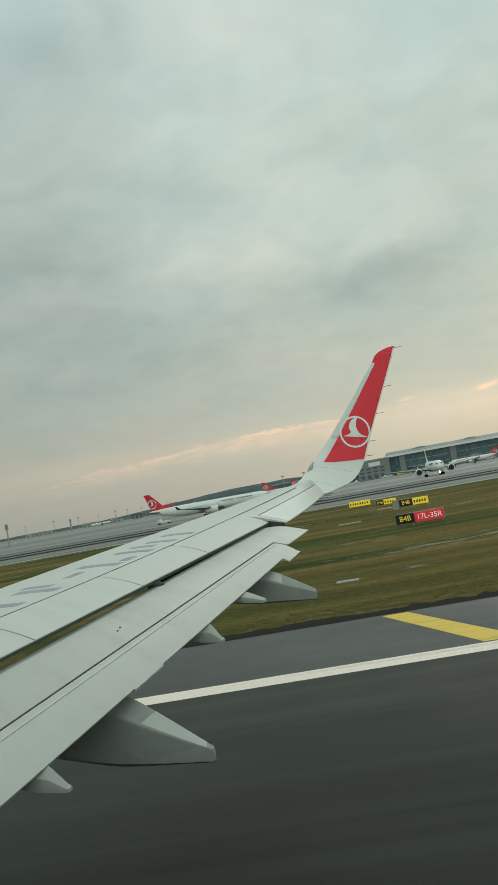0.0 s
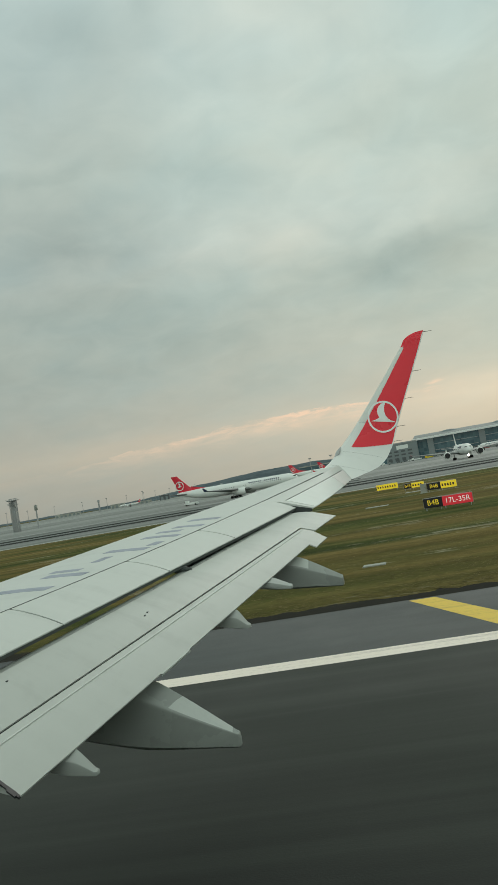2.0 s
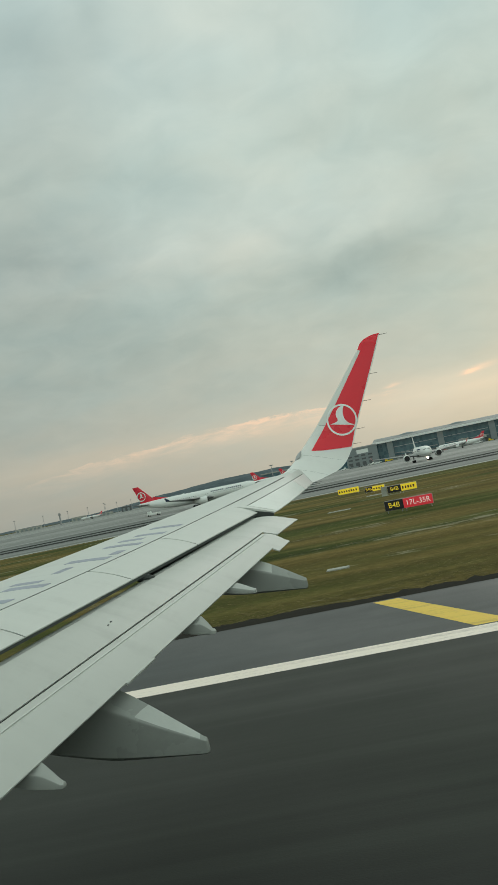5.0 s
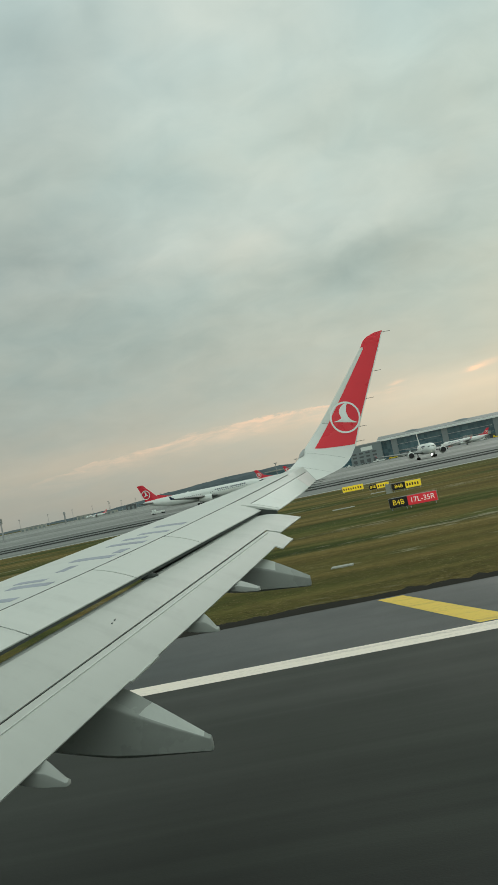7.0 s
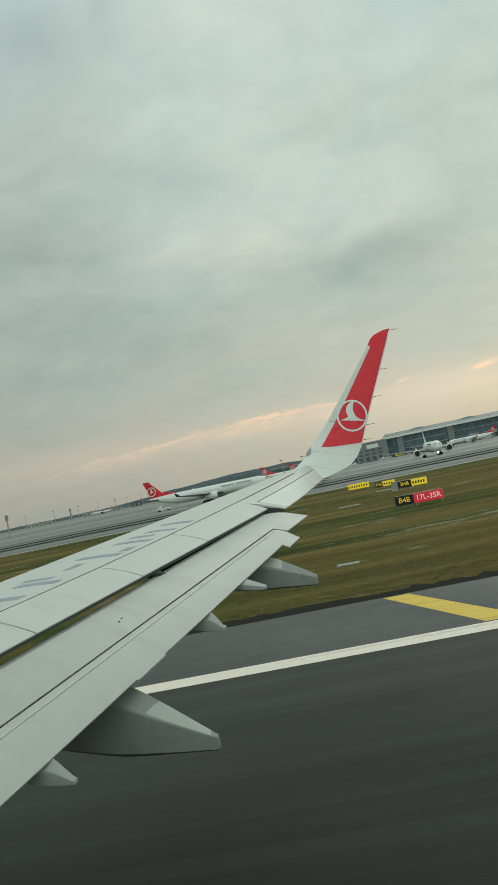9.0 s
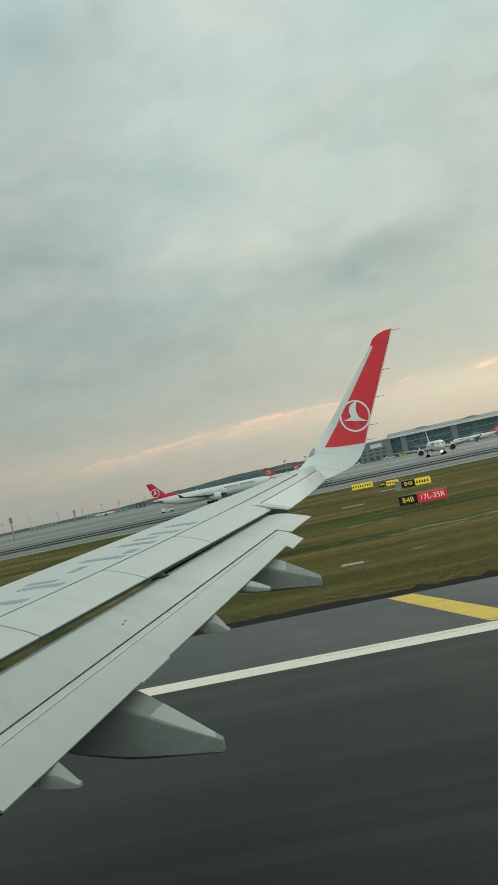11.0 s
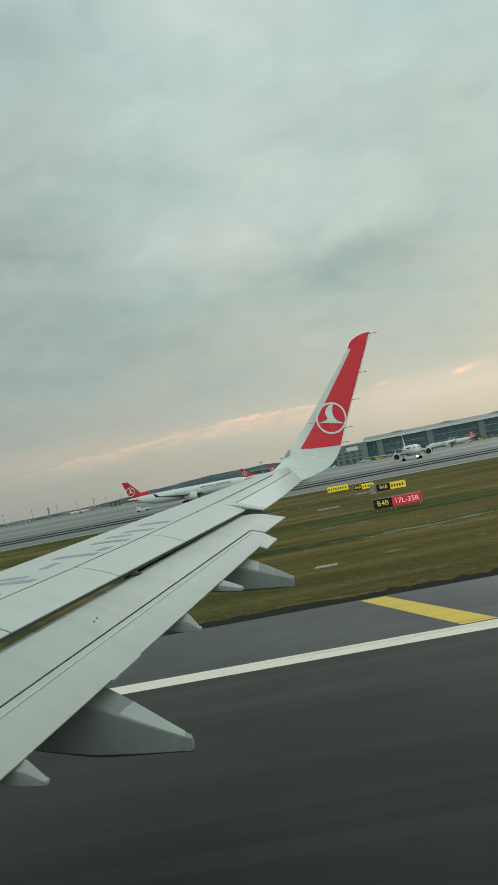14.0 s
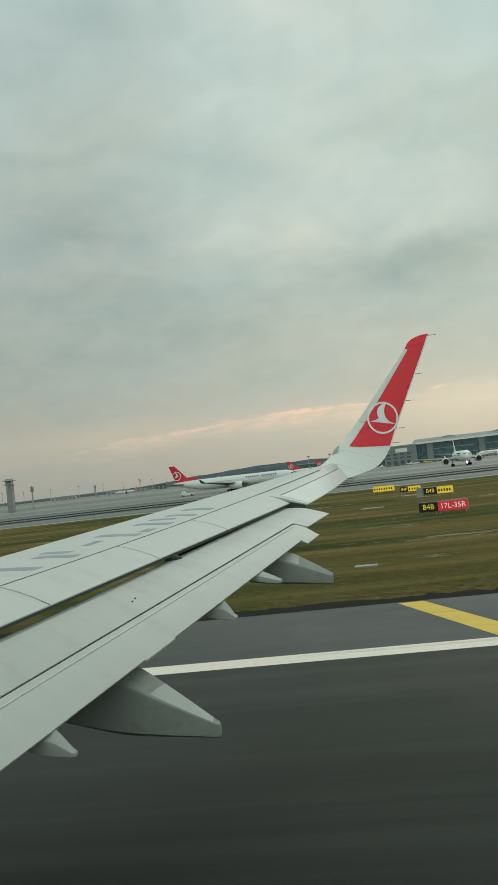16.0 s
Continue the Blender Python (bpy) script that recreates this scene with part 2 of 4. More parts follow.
def asphalt(name, col, streaks, wet, gloss=0.3, grain=(0.02, 0.9, 1), dark=0.66, pale=1.5, rubber=False):
    def build(t, s):
        v = place(t)
        long_ = place(t, grain)
        a, g, l = noise_of(t, v, 0.12), noise_of(t, v, 30, 3), noise_of(t, long_, 1.0, 6, 0.6)
        f = maths(t, "ADD", maths(t, "MULTIPLY", l, streaks), maths(t, "MULTIPLY", a, 1 - streaks))
        f = maths(t, "ADD", maths(t, "MULTIPLY", f, 0.88), maths(t, "MULTIPLY", g, 0.12))
        c = ramp(t, f, [(0.3, tuple(k * dark for k in col)), (0.5, col), (0.68, tuple(k * pale for k in col))])
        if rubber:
            # tyre rubber towards the runway's middle, with the aircraft's soft shade painted in
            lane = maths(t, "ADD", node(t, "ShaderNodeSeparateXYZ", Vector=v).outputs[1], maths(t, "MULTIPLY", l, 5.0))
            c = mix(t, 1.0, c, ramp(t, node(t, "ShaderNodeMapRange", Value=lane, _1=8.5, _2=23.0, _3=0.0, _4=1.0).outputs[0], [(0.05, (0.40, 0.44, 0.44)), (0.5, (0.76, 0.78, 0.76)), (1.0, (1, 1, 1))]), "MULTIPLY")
        finish(t, s, c, ramp(t, a, [(0.35, (wet,) * 3), (0.65, (wet + 0.25,) * 3)]), 0.0, g, 0.25, 0.01, gloss)
    return material(name, build)


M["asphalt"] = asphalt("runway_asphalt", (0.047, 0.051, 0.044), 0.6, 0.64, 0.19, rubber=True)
M["shoulder"] = asphalt("shoulder_asphalt", (0.053, 0.059, 0.058), 0.5, 0.45, 0.3)
M["taxiway"] = asphalt("taxiway_damp_asphalt", (0.11, 0.12, 0.112), 0.85, 0.5, 0.25, (0.0015, 0.04, 1), 0.38, 2.4)
M["apron"] = asphalt("apron_concrete", (0.17, 0.18, 0.165), 0.9, 0.42, 0.35, (0.0008, 0.009, 1), 0.5, 1.9)
M["wet"] = asphalt("wet_dark_asphalt", (0.026, 0.030, 0.028), 0.8, 0.75, 0.03, (0.003, 0.08, 1), 0.6, 1.6)
M["concrete"] = asphalt("pale_concrete", (0.36, 0.37, 0.33), 0.2, 0.7)
M["soil"] = asphalt("dark_damp_soil", (0.020, 0.019, 0.014), 0.3, 0.9, 0.1)


def line_paint(name, col):
    def build(t, s):
        g, w = noise_of(t, place(t), 9, 6, 0.7), noise_of(t, place(t, (0.08, 2.0, 1)), 1.0, 5)
        f = maths(t, "ADD", maths(t, "MULTIPLY", g, 0.4), maths(t, "MULTIPLY", w, 0.6))
        finish(t, s, ramp(t, f, [(0.32, tuple(k * 0.62 for k in col)), (0.5, col)]), 0.6, 0.0, g, 0.1, 0.005)
    return material(name, build)


M["lineWhite"] = line_paint("white_road_paint", (0.865, 0.77, 0.665))
M["lineYellow"] = line_paint("yellow_road_paint", (0.74, 0.50, 0.03))


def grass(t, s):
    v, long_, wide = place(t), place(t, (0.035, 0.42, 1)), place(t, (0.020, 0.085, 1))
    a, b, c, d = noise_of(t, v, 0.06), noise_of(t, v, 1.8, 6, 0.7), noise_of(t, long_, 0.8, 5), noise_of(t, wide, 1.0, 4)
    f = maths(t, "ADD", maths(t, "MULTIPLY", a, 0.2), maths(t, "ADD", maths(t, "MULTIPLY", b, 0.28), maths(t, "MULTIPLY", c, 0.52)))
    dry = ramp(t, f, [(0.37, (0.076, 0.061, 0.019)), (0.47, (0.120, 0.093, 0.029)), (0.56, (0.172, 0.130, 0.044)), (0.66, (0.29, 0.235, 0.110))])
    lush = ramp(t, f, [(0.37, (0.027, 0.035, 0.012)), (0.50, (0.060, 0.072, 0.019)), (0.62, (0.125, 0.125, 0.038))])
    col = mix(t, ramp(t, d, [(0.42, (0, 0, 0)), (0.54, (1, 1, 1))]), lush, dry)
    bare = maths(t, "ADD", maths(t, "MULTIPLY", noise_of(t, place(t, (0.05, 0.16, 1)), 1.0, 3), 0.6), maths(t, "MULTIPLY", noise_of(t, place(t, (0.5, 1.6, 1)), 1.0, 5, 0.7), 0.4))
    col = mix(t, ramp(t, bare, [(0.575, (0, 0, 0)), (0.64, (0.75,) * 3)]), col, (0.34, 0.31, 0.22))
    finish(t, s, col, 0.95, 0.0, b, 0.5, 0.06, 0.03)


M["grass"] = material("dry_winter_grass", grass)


def blade(t, s):
    r = node(t, "ShaderNodeNewGeometry").outputs["Random Per Island"]
    finish(t, s, ramp(t, r, [(0.0, (0.070, 0.068, 0.020)), (0.6, (0.13, 0.105, 0.036)), (1.0, (0.25, 0.20, 0.09))]), 0.9, gloss=0.05)


M["blade"] = material("grass_blades", blade)


def hill_cover(t, s):
    b = noise_of(t, place(t), 0.02, 7, 0.65)
    # Distance haze is painted in as a lighter, bluish tone.
    finish(t, s, ramp(t, b, [(0.35, (0.066, 0.090, 0.102)), (0.65, (0.115, 0.145, 0.155))]), 0.95, gloss=0.05)


M["hill"] = material("hazed_wooded_hill", hill_cover)


def facade(t, s):
    v = place(t)
    b = node(t, "ShaderNodeTexBrick", {"offset": 0.0}, Vector=node(t, "ShaderNodeMapping", Vector=v, Rotation=(radians(90), 0, 0)).outputs[0], Scale=1.0,
             Color1=(0.045, 0.100, 0.125, 1), Color2=(0.095, 0.175, 0.20, 1), Mortar=(0.085, 0.145, 0.165, 1))
    b.inputs["Brick Width"].default_value, b.inputs["Row Height"].default_value, b.inputs["Mortar Size"].default_value = 3.0, 3.6, 0.12
    finish(t, s, b.outputs[0], 0.2)


M["facade"] = material("dark_glass_facade", facade)


def glowing(name, col, strength):
    m = bpy.data.materials.new(name)
    m.use_nodes = True
    m.node_tree.nodes.clear()
    e = node(m.node_tree, "ShaderNodeEmission", Color=(*col, 1), Strength=strength)
    m.node_tree.links.new(e.outputs[0], node(m.node_tree, "ShaderNodeOutputMaterial").inputs[0])
    return m


M["lamp"] = glowing("lit_lamp", (1.0, 0.86, 0.62), 16.0)


# ---- mesh helpers ----
def mesh_of(name, bm, mat, smooth=True, angle=32):
    me = bpy.data.meshes.new(name)
    bmesh.ops.recalc_face_normals(bm, faces=bm.faces)
    bm.to_mesh(me)
    bm.free()
    me.materials.append(mat)
    if smooth:
        for f in me.polygons:
            f.use_smooth = True
        me.set_sharp_from_angle(angle=radians(angle))
    return me


def thing(name, label, category, group="", at_=None):
    ob = tagged(new(name), label, category, group)
    ob.empty_display_size = 0.2
    if at_ is not None:
        ob.matrix_world = at_
    return ob


def part(name, bm, mat, parent, label="", smooth=True, angle=32):
    ob = new(name, mesh_of(name, bm, mat, smooth, angle))
    ob.parent = parent
    return tagged(ob, label)


def single(name, bm, mat, label, category, kind="", group="", smooth=True):
    return tagged(new(name, mesh_of(name, bm, mat, smooth)), label, category, group, kind)


def loft(rings, closed=True, caps=True, bm=None):
    bm = bm or bmesh.new()
    rows = [[bm.verts.new(p) for p in ring] for ring in rings]
    n = len(rows[0])
    for a, b in zip(rows, rows[1:]):
        for i in range(n if closed else n - 1):
            j = (i + 1) % n
            bm.faces.new((a[i], a[j], b[j], b[i]))
    if caps and closed:
        bm.faces.new(rows[0][::-1]), bm.faces.new(rows[-1])
    return bm


def box(x0, x1, y0, y1, z0, z1, bevel=0.0, bm=None):
    bm = bm or bmesh.new()
    r = bmesh.ops.create_cube(bm, size=1.0)
    for v in r["verts"]:
        v.co = Vector((x0 + (v.co.x + 0.5) * (x1 - x0), y0 + (v.co.y + 0.5) * (y1 - y0), z0 + (v.co.z + 0.5) * (z1 - z0)))
    if bevel:
        bmesh.ops.bevel(bm, geom=list({e for v in r["verts"] for e in v.link_edges}), offset=bevel, segments=2, affect="EDGES")
    return bm


def tube(points, radii, sides=10, bm=None):
    """A round tube along points."""
    rings = []
    for i, (p, r) in enumerate(zip(points, radii)):
        a, b = Vector(points[max(i - 1, 0)]), Vector(points[min(i + 1, len(points) - 1)])
        turn = (b - a).to_track_quat("Z", "Y").to_matrix()
        rings.append([Vector(p) + turn @ Vector((r * math.cos(k * 2 * math.pi / sides), r * math.sin(k * 2 * math.pi / sides), 0)) for k in range(sides)])
    return loft(rings, True, True, bm)


def sheet(xs, ys, height, bm=None):
    bm = bm or bmesh.new()
    rows = [[bm.verts.new((x, y, height(x, y))) for x in xs] for y in ys]
    for a, b in zip(rows, rows[1:]):
        for i in range(len(xs) - 1):
            bm.faces.new((a[i], a[i + 1], b[i + 1], b[i]))
    return bm


# ---- ground ----
RUNWAY = pose(0, 0, 0, 0, 0, 6.3)    # the runway's heading


def on_runway(x, y, z=0.0):
    return RUNWAY @ Vector((x, y, z))


def fall(y):
    """The field drops gently away beyond the parallel taxiway."""
    return -2.4 * min(max((y - 140) / 300, 0), 1)


def strip(name, y0, y1, lift_, mat, label, category, x0=-2500, x1=2500):
    ys = [y0] + [y for y in (140, 200, 260, 320, 380, 440, 900) if y0 < y < y1] + [y1]
    xs = np.linspace(x0, x1, 11)
    ob = single(name, sheet(xs, ys, lambda x, y: fall(y) + lift_), mat, label, category, "structure", smooth=False)
    ob.matrix_world = RUNWAY
    return ob


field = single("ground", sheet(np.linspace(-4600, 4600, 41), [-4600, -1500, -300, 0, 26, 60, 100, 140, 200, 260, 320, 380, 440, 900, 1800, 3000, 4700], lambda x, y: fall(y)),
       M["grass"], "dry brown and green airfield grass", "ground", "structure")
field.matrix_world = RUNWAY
strip("road_runway", -38, 20.65, 0.03, M["asphalt"], "dark rubber-streaked runway asphalt, shade painted in towards the aircraft", "runway")
strip("road_shoulder", 20.65, 27.45, 0.03, M["shoulder"], "grey asphalt shoulder of the runway", "shoulder")
strip("trim_edge_line", 20.2, 21.1, 0.034, M["lineWhite"], "worn white painted runway edge line", "runway marking")
strip("trim_taxiway_edge", 148, 153, 0.034, M["concrete"], "pale concrete edge of the taxiway", "taxiway edge")
strip("road_taxiway", 153, 196, 0.03, M["taxiway"], "damp grey parallel taxiway", "taxiway")
strip("road_taxiway_wet", 196, 214, 0.03, M["wet"], "dark wet band of asphalt along the taxiway", "taxiway")
strip("road_taxiway_middle", 214, 232, 0.03, M["taxiway"], "streaked grey asphalt between two dark bands", "taxiway")
strip("road_taxiway_wet_far", 232, 256, 0.03, M["wet"], "dark wet band of asphalt along the second taxiway", "taxiway")
strip("road_taxiway_second", 256, 330, 0.03, M["taxiway"], "streaked grey asphalt taxiway", "taxiway")
strip("pavement_apron", 330, 2500, 0.03, M["apron"], "wide grey concrete apron", "apron")
# bare dark soil along the shoulder's edge
bm = bmesh.new()
soil = [[], []]
for x in np.arange(-80, 60, 0.2):
    soil[0].append(bm.verts.new((x, 27.43, 0.034)))
    soil[1].append(bm.verts.new((x, 28.6 + 0.7 * noise.noise(Vector((x * 0.35, 0, 2))) + 0.5 * noise.noise(Vector((x * 1.7, 3, 2))) + 0.35 * noise.noise(Vector((x * 5.1, 3, 7))), 0.02)))
for i in range(len(soil[0]) - 1):
    bm.faces.new((soil[0][i], soil[0][i + 1], soil[1][i + 1], soil[1][i]))
single("trim_soil_edge", bm, M["soil"], "ragged strip of dark bare soil beside the shoulder", "soil", "structure", smooth=False).matrix_world = RUNWAY


# ---- our own aircraft: wing, flaps, winglet ----
def crest(y):
    return -2.259 + 0.4569 * (y - 15.2), 4.522 + 0.1048 * (y - 15.2)


def hinge(y):
    d = y - 10.75
    return -3.367 + 0.335 * d, 4.008 + 0.111 * d + 0.0035 * d * d


def spoiler_edge(y):
    return -2.318 + 0.3166 * (y - 12.5), 4.043 + 0.115 * (y - 12.5)


def flap_front(y):
    return -2.304 + 0.3148 * (y - 12.45), 3.985 + 0.1287 * (y - 12.45)


def tab_front(y):
    return -2.18 + 0.315 * (y - 11.6), 3.782 + 0.1665 * (y - 11.6)


def tab_edge(y):
    return -2.041 + 0.2866 * (y - 11.1), 3.557 + 0.2011 * (y - 11.1)


def aileron_edge(y):
    k = (y - 12.5) / 2.5
    return -2.07 + 0.316 * k, 3.994 + 0.20 * k + 0.07 * k * k


def lerp(a, b, k):
    return tuple(p + (q - p) * k for p, q in zip(a, b))


def chord(y):
    return 1.5 + 0.2 * (15.2 - y)


own = thing("passenger_airliner", "swept wing in grey darkened for its underside's shade of a narrow-body airliner on the runway", "airliner")


def wing_ring(y, back, rear_drop):
    """One closed section of the fixed wing: back is its list of upper points behind the hinge."""
    (xc, zc), c, h = crest(y), chord(y), hinge(y)
    up = [(xc - 0.30 * c, zc - 0.20 * c), (xc - 0.27 * c, zc - 0.10 * c), (xc - 0.18 * c, zc - 0.035 * c), (xc - 0.07 * c, zc - 0.006), (xc, zc)]
    a, b = (xc, zc), h
    up += [(a[0] + (b[0] - a[0]) * k, a[1] + (b[1] - a[1]) * k + 0.05 * k * (1 - k)) for k in (0.3, 0.65)]
    up += [h] + back
    e = up[-1]
    low_ = [(e[0] - 0.02, e[1] - rear_drop), (h[0] - 0.05, min(h[1], e[1]) - 0.10 * c), (xc, zc - 0.22 * c)]
    return [(x, y, z) for x, z in up + low_]


inner = []
for y in np.linspace(-0.6, 12.45, 28):
    h = hinge(y)
    inner.append(wing_ring(y, [(h[0] + 0.03, h[1] - 0.09)], 0.06))
wing = part("wing", loft(inner), M["wing"], own, "light grey painted wing box with leading edge")
outer = []
for y in np.linspace(12.45, 15.0, 8):
    h, e = hinge(y), aileron_edge(y)
    mid = lerp(h, e, 0.5)
    outer.append(wing_ring(y, [(mid[0], mid[1] + 0.018), e], 0.015))
part("outer_wing", loft(outer), M["wing"], own, "light grey outer wing ahead of the aileron")


def aileron_skin(y0, y1, k0):
    """The aileron's upper skin, a few millimetres proud of the outer wing."""
    rings = []
    for y in np.linspace(y0, y1, 8):
        row = []
        for k in np.linspace(k0, 1, 6):
            x, z = lerp(hinge(y), aileron_edge(y), k)
            row.append((x, y, z + 0.036 * min(k, 1 - k)))
        rings.append([(a, b, c + 0.004) for a, b, c in row] + [(a, b, c - 0.008) for a, b, c in row[::-1]])
    return loft(rings)


part("aileron", aileron_skin(12.56, 14.42, 0.385), M["aileron"], own, "pale grey aileron")
part("aileron_end", aileron_skin(14.43, 14.97, 0.385), M["blush"], own, "pale pinkish panel at the aileron's end")


def slab(front, rear, y0, y1, thick, bulge=0.0, steps=8, nose=None, cut=3):
    """A panel between two lines of the plan, rounded at its front, thin at its rear."""
    rings = []
    for y in np.linspace(y0, y1, steps):
        f, r = front(y), rear(y)
        top = []
        for k in np.linspace(0, 1, 5):
            x, z = lerp(f, r, k)
            top.append((x, z + bulge * 4 * k * (1 - k)))
        if nose:
            top = [(f[0] - nose[0], f[1] + nose[1] - 0.06), (f[0] - nose[0] * 0.8, f[1] + nose[1]), (f[0] - nose[0] * 0.35, f[1] + nose[1] * 0.2)] + top
        x0, z0 = top[0]
        bottom = [(r[0] - 0.004, r[1] - 0.012), ((x0 + r[0]) / 2, (z0 + r[1]) / 2 - thick), (x0 + 0.03, z0 - thick * 0.8)]
        rings.append([(x, y, z) for x, z in top + bottom])
    return loft(rings)


for y0, y1 in ((5.75, 7.62), (7.62, 9.33), (9.33, 10.75), (10.75, 12.44)):
    part("spoiler", slab(lambda y: (hinge(y)[0] + 0.022, hinge(y)[1] + 0.003), spoiler_edge, y0 + 0.009, y1 - 0.009, 0.05, 0.018), M["wing"], own)
for y_ in (7.62, 9.33, 10.75):
    rings = []
    for k in np.linspace(0.02, 0.97, 7):
        x_, z_ = lerp(hinge(y_), spoiler_edge(y_), k)
        z_ += 0.018 * 4 * k * (1 - k)
        rings.append([(x_, y_ - 0.01, z_ - 0.004), (x_, y_ + 0.01, z_ - 0.004), (x_, y_ + 0.01, z_ - 0.03), (x_, y_ - 0.01, z_ - 0.03)])
    part("spoiler_joint", loft(rings), M["joint"], own)
part("inboard_panel", slab(lambda y: (hinge(y)[0] + 0.022, hinge(y)[1]), spoiler_edge, -0.9, 5.74, 0.06, 0.018), M["wing"], own)
part("flap", slab(flap_front, tab_front, 5.86, 12.3, 0.12, 0.02, 14), M["flap"], own, "light grey lowered outer flap")
# The darker grey stands in for shading on the curved nose.
part("flap_nose", slab(lambda y: (flap_front(y)[0] - 0.125, flap_front(y)[1] - 0.006), lambda y: (flap_front(y)[0] + 0.004, flap_front(y)[1] - 0.004), 5.86, 12.3, 0.07, 0.012, 14), M["fairing"], own, "rounded nose of the flap, its shading painted in darker grey")
part("flap_tip", slab(tab_front, lambda y: (tab_front(y)[0] + 0.20, tab_front(y)[1] - 0.065), 11.62, 12.3, 0.05), M["flap"], own)
part("flap_tab", slab(lambda y: (tab_front(y)[0] + 0.017, tab_front(y)[1] - 0.011), tab_edge, 5.86, 11.58, 0.10, 0.02, 14), M["flap"], own, "lowered trailing tab of the flap")
part("tab_corner", slab(lambda y: (tab_edge(y)[0] - 0.06, tab_edge(y)[1] + 0.035), lambda y: (tab_edge(y)[0] + 0.09, tab_edge(y)[1] - 0.045), 11.2, 11.56, 0.02, 0, 3), M["flap"], own)
for y_ in (9.62,):
    p_, q_ = spoiler_edge(y_), flap_front(y_)
    part("flap_bracket", tube([(p_[0] - 0.12, y_ - 0.05, p_[1] - 0.06), (p_[0] + 0.0, y_, p_[1] - 0.07), (q_[0] + 0.02, y_ + 0.06, q_[1] + 0.005)], [0.035, 0.04, 0.012], 8), M["joint"], own, "small black flap bracket in the slot")
part("trailing_strip", slab(lambda y: (tab_edge(y)[0] - 0.012, tab_edge(y)[1] + 0.004), lambda y: (tab_edge(y)[0] + 0.018, tab_edge(y)[1] - 0.013), 7.72, 8.22, 0.010, 0, 3), M["flap"], own, "thin trailing edge strip")
for y_, k_ in ((8.40, 0.62), (8.47, 0.58), (6.72, 0.25)):
    p_ = lerp(flap_front(y_), tab_front(y_), k_)
    part("flap_mark", box(p_[0] - 0.006, p_[0] + 0.006, y_ - 0.020, y_ + 0.010, p_[1] - 0.01, p_[1] + 0.08 * k_ * (1 - k_) + 0.003), M["joint"], own, "tiny black stencil bar", smooth=False)
part("inner_flap", slab(lambda y: (flap_front(5.8)[0] - 0.1, flap_front(y)[1] - 0.05), lambda y: (tab_edge(5.8)[0] - 0.17, tab_edge(y)[1] - 0.03), -0.9, 5.80, 0.16, 0.03, 6), M["flap"], own)
for k0, k1, w_ in ((0.30, 0.52, 0.0), (0.50, 0.70, 0.012), (0.68, 0.84, 0.002), (0.82, 0.96, 0.022), (0.94, 1.0, 0.0)):
    rings = []
    for k, y_ in ((k0, 5.868), (lerp((k0,), (k1,), 0.6)[0], 5.868 + w_ * 0.3), (k1, 5.868)):
        x_, z_ = lerp(tab_front(5.86), tab_edge(5.86), k)
        z_ += 0.08 * k * (1 - k) + 0.004
        rings.append([(x_, y_, z_), (x_, 5.835 - w_, z_ - 0.004), (x_, 5.835 - w_, z_ - 0.02), (x_, y_, z_ - 0.02)])
    part("end_seal", loft(rings), M["black"], own, "ragged black rubber seal at the flap's end", smooth=False)
# The wall's dark paint imitates shade inside the cavity.
part("rear_spar", slab(lambda y: (hinge(y)[0] - 0.02, hinge(y)[1] - 0.10), lambda y: (hinge(y)[0] + 0.05, hinge(y)[1] - 0.22), 0.0, 12.4, 0.05), M["dark"], own, "wall behind the spoilers, darkened for the cavity's shade")


h_, e_ = hinge(12.45), aileron_edge(12.45)
# Dark sheet over the wing's grey end face, imitating the notch's shade.
part("slot_end", loft([[(h_[0] + 0.02, y_, h_[1] - 0.03), (e_[0] - 0.03, y_, e_[1] - 0.006), (e_[0] - 0.03, y_, e_[1] - 0.05), (h_[0] - 0.05, y_, h_[1] - 0.25)] for y_ in (12.436, 12.447)]), M["joint"], own, "dark sheet for the shade at the flap slot's end", smooth=False)
# Added dark plate, imitating the shadow seen in the outer slot.
part("slot_shade", slab(lambda y: (hinge(y)[0] + 0.06, hinge(y)[1] - 0.12), lambda y: (hinge(y)[0] + 0.10, hinge(y)[1] - 0.42), 10.25, 12.4, 0.05), M["dark"], own, "added dark plate for the shade in the outer slot")


def seam_line(line, y0, y1, width, lift_, steps=10):
    rings = []
    for y in np.linspace(y0, y1, steps):
        x, z = line(y)
        rings.append([(x - width / 2, y, z + lift_), (x + width / 2, y, z + lift_ - width * 0.05), (x + width / 2, y, z - 0.02), (x - width / 2, y, z - 0.02)])
    return loft(rings)


rings = []
for y in np.linspace(5.9, 11.56, 12):
    x, z = tab_front(y)
    rings.append([(x - 0.012, y, z - 0.013), (x + 0.012, y, z - 0.015), (x + 0.012, y, z - 0.11), (x - 0.012, y, z - 0.11)])
part("tab_joint", loft(rings), M["black"], own)
part("edge_strip", seam_line(lambda y: (lerp(tab_front(y), tab_edge(y), 0.17)[0], lerp(tab_front(y), tab_edge(y), 0.17)[1] + 0.004), 5.9, 11.5, 0.05, 0.0045), M["wing"], own)
# Added black strip, standing in for the shaded gap below the spoiler edges.
part("spoiler_shade", seam_line(lambda y: (spoiler_edge(y)[0] - 0.02, spoiler_edge(y)[1] - 0.022), 5.8, 12.4, 0.03, 0.010), M["joint"], own, "added black strip for the shade under the spoiler edges")
part("panel_joint", seam_line(hinge, 5.2, 14.4, 0.015, 0.004), M["joint"], wing)
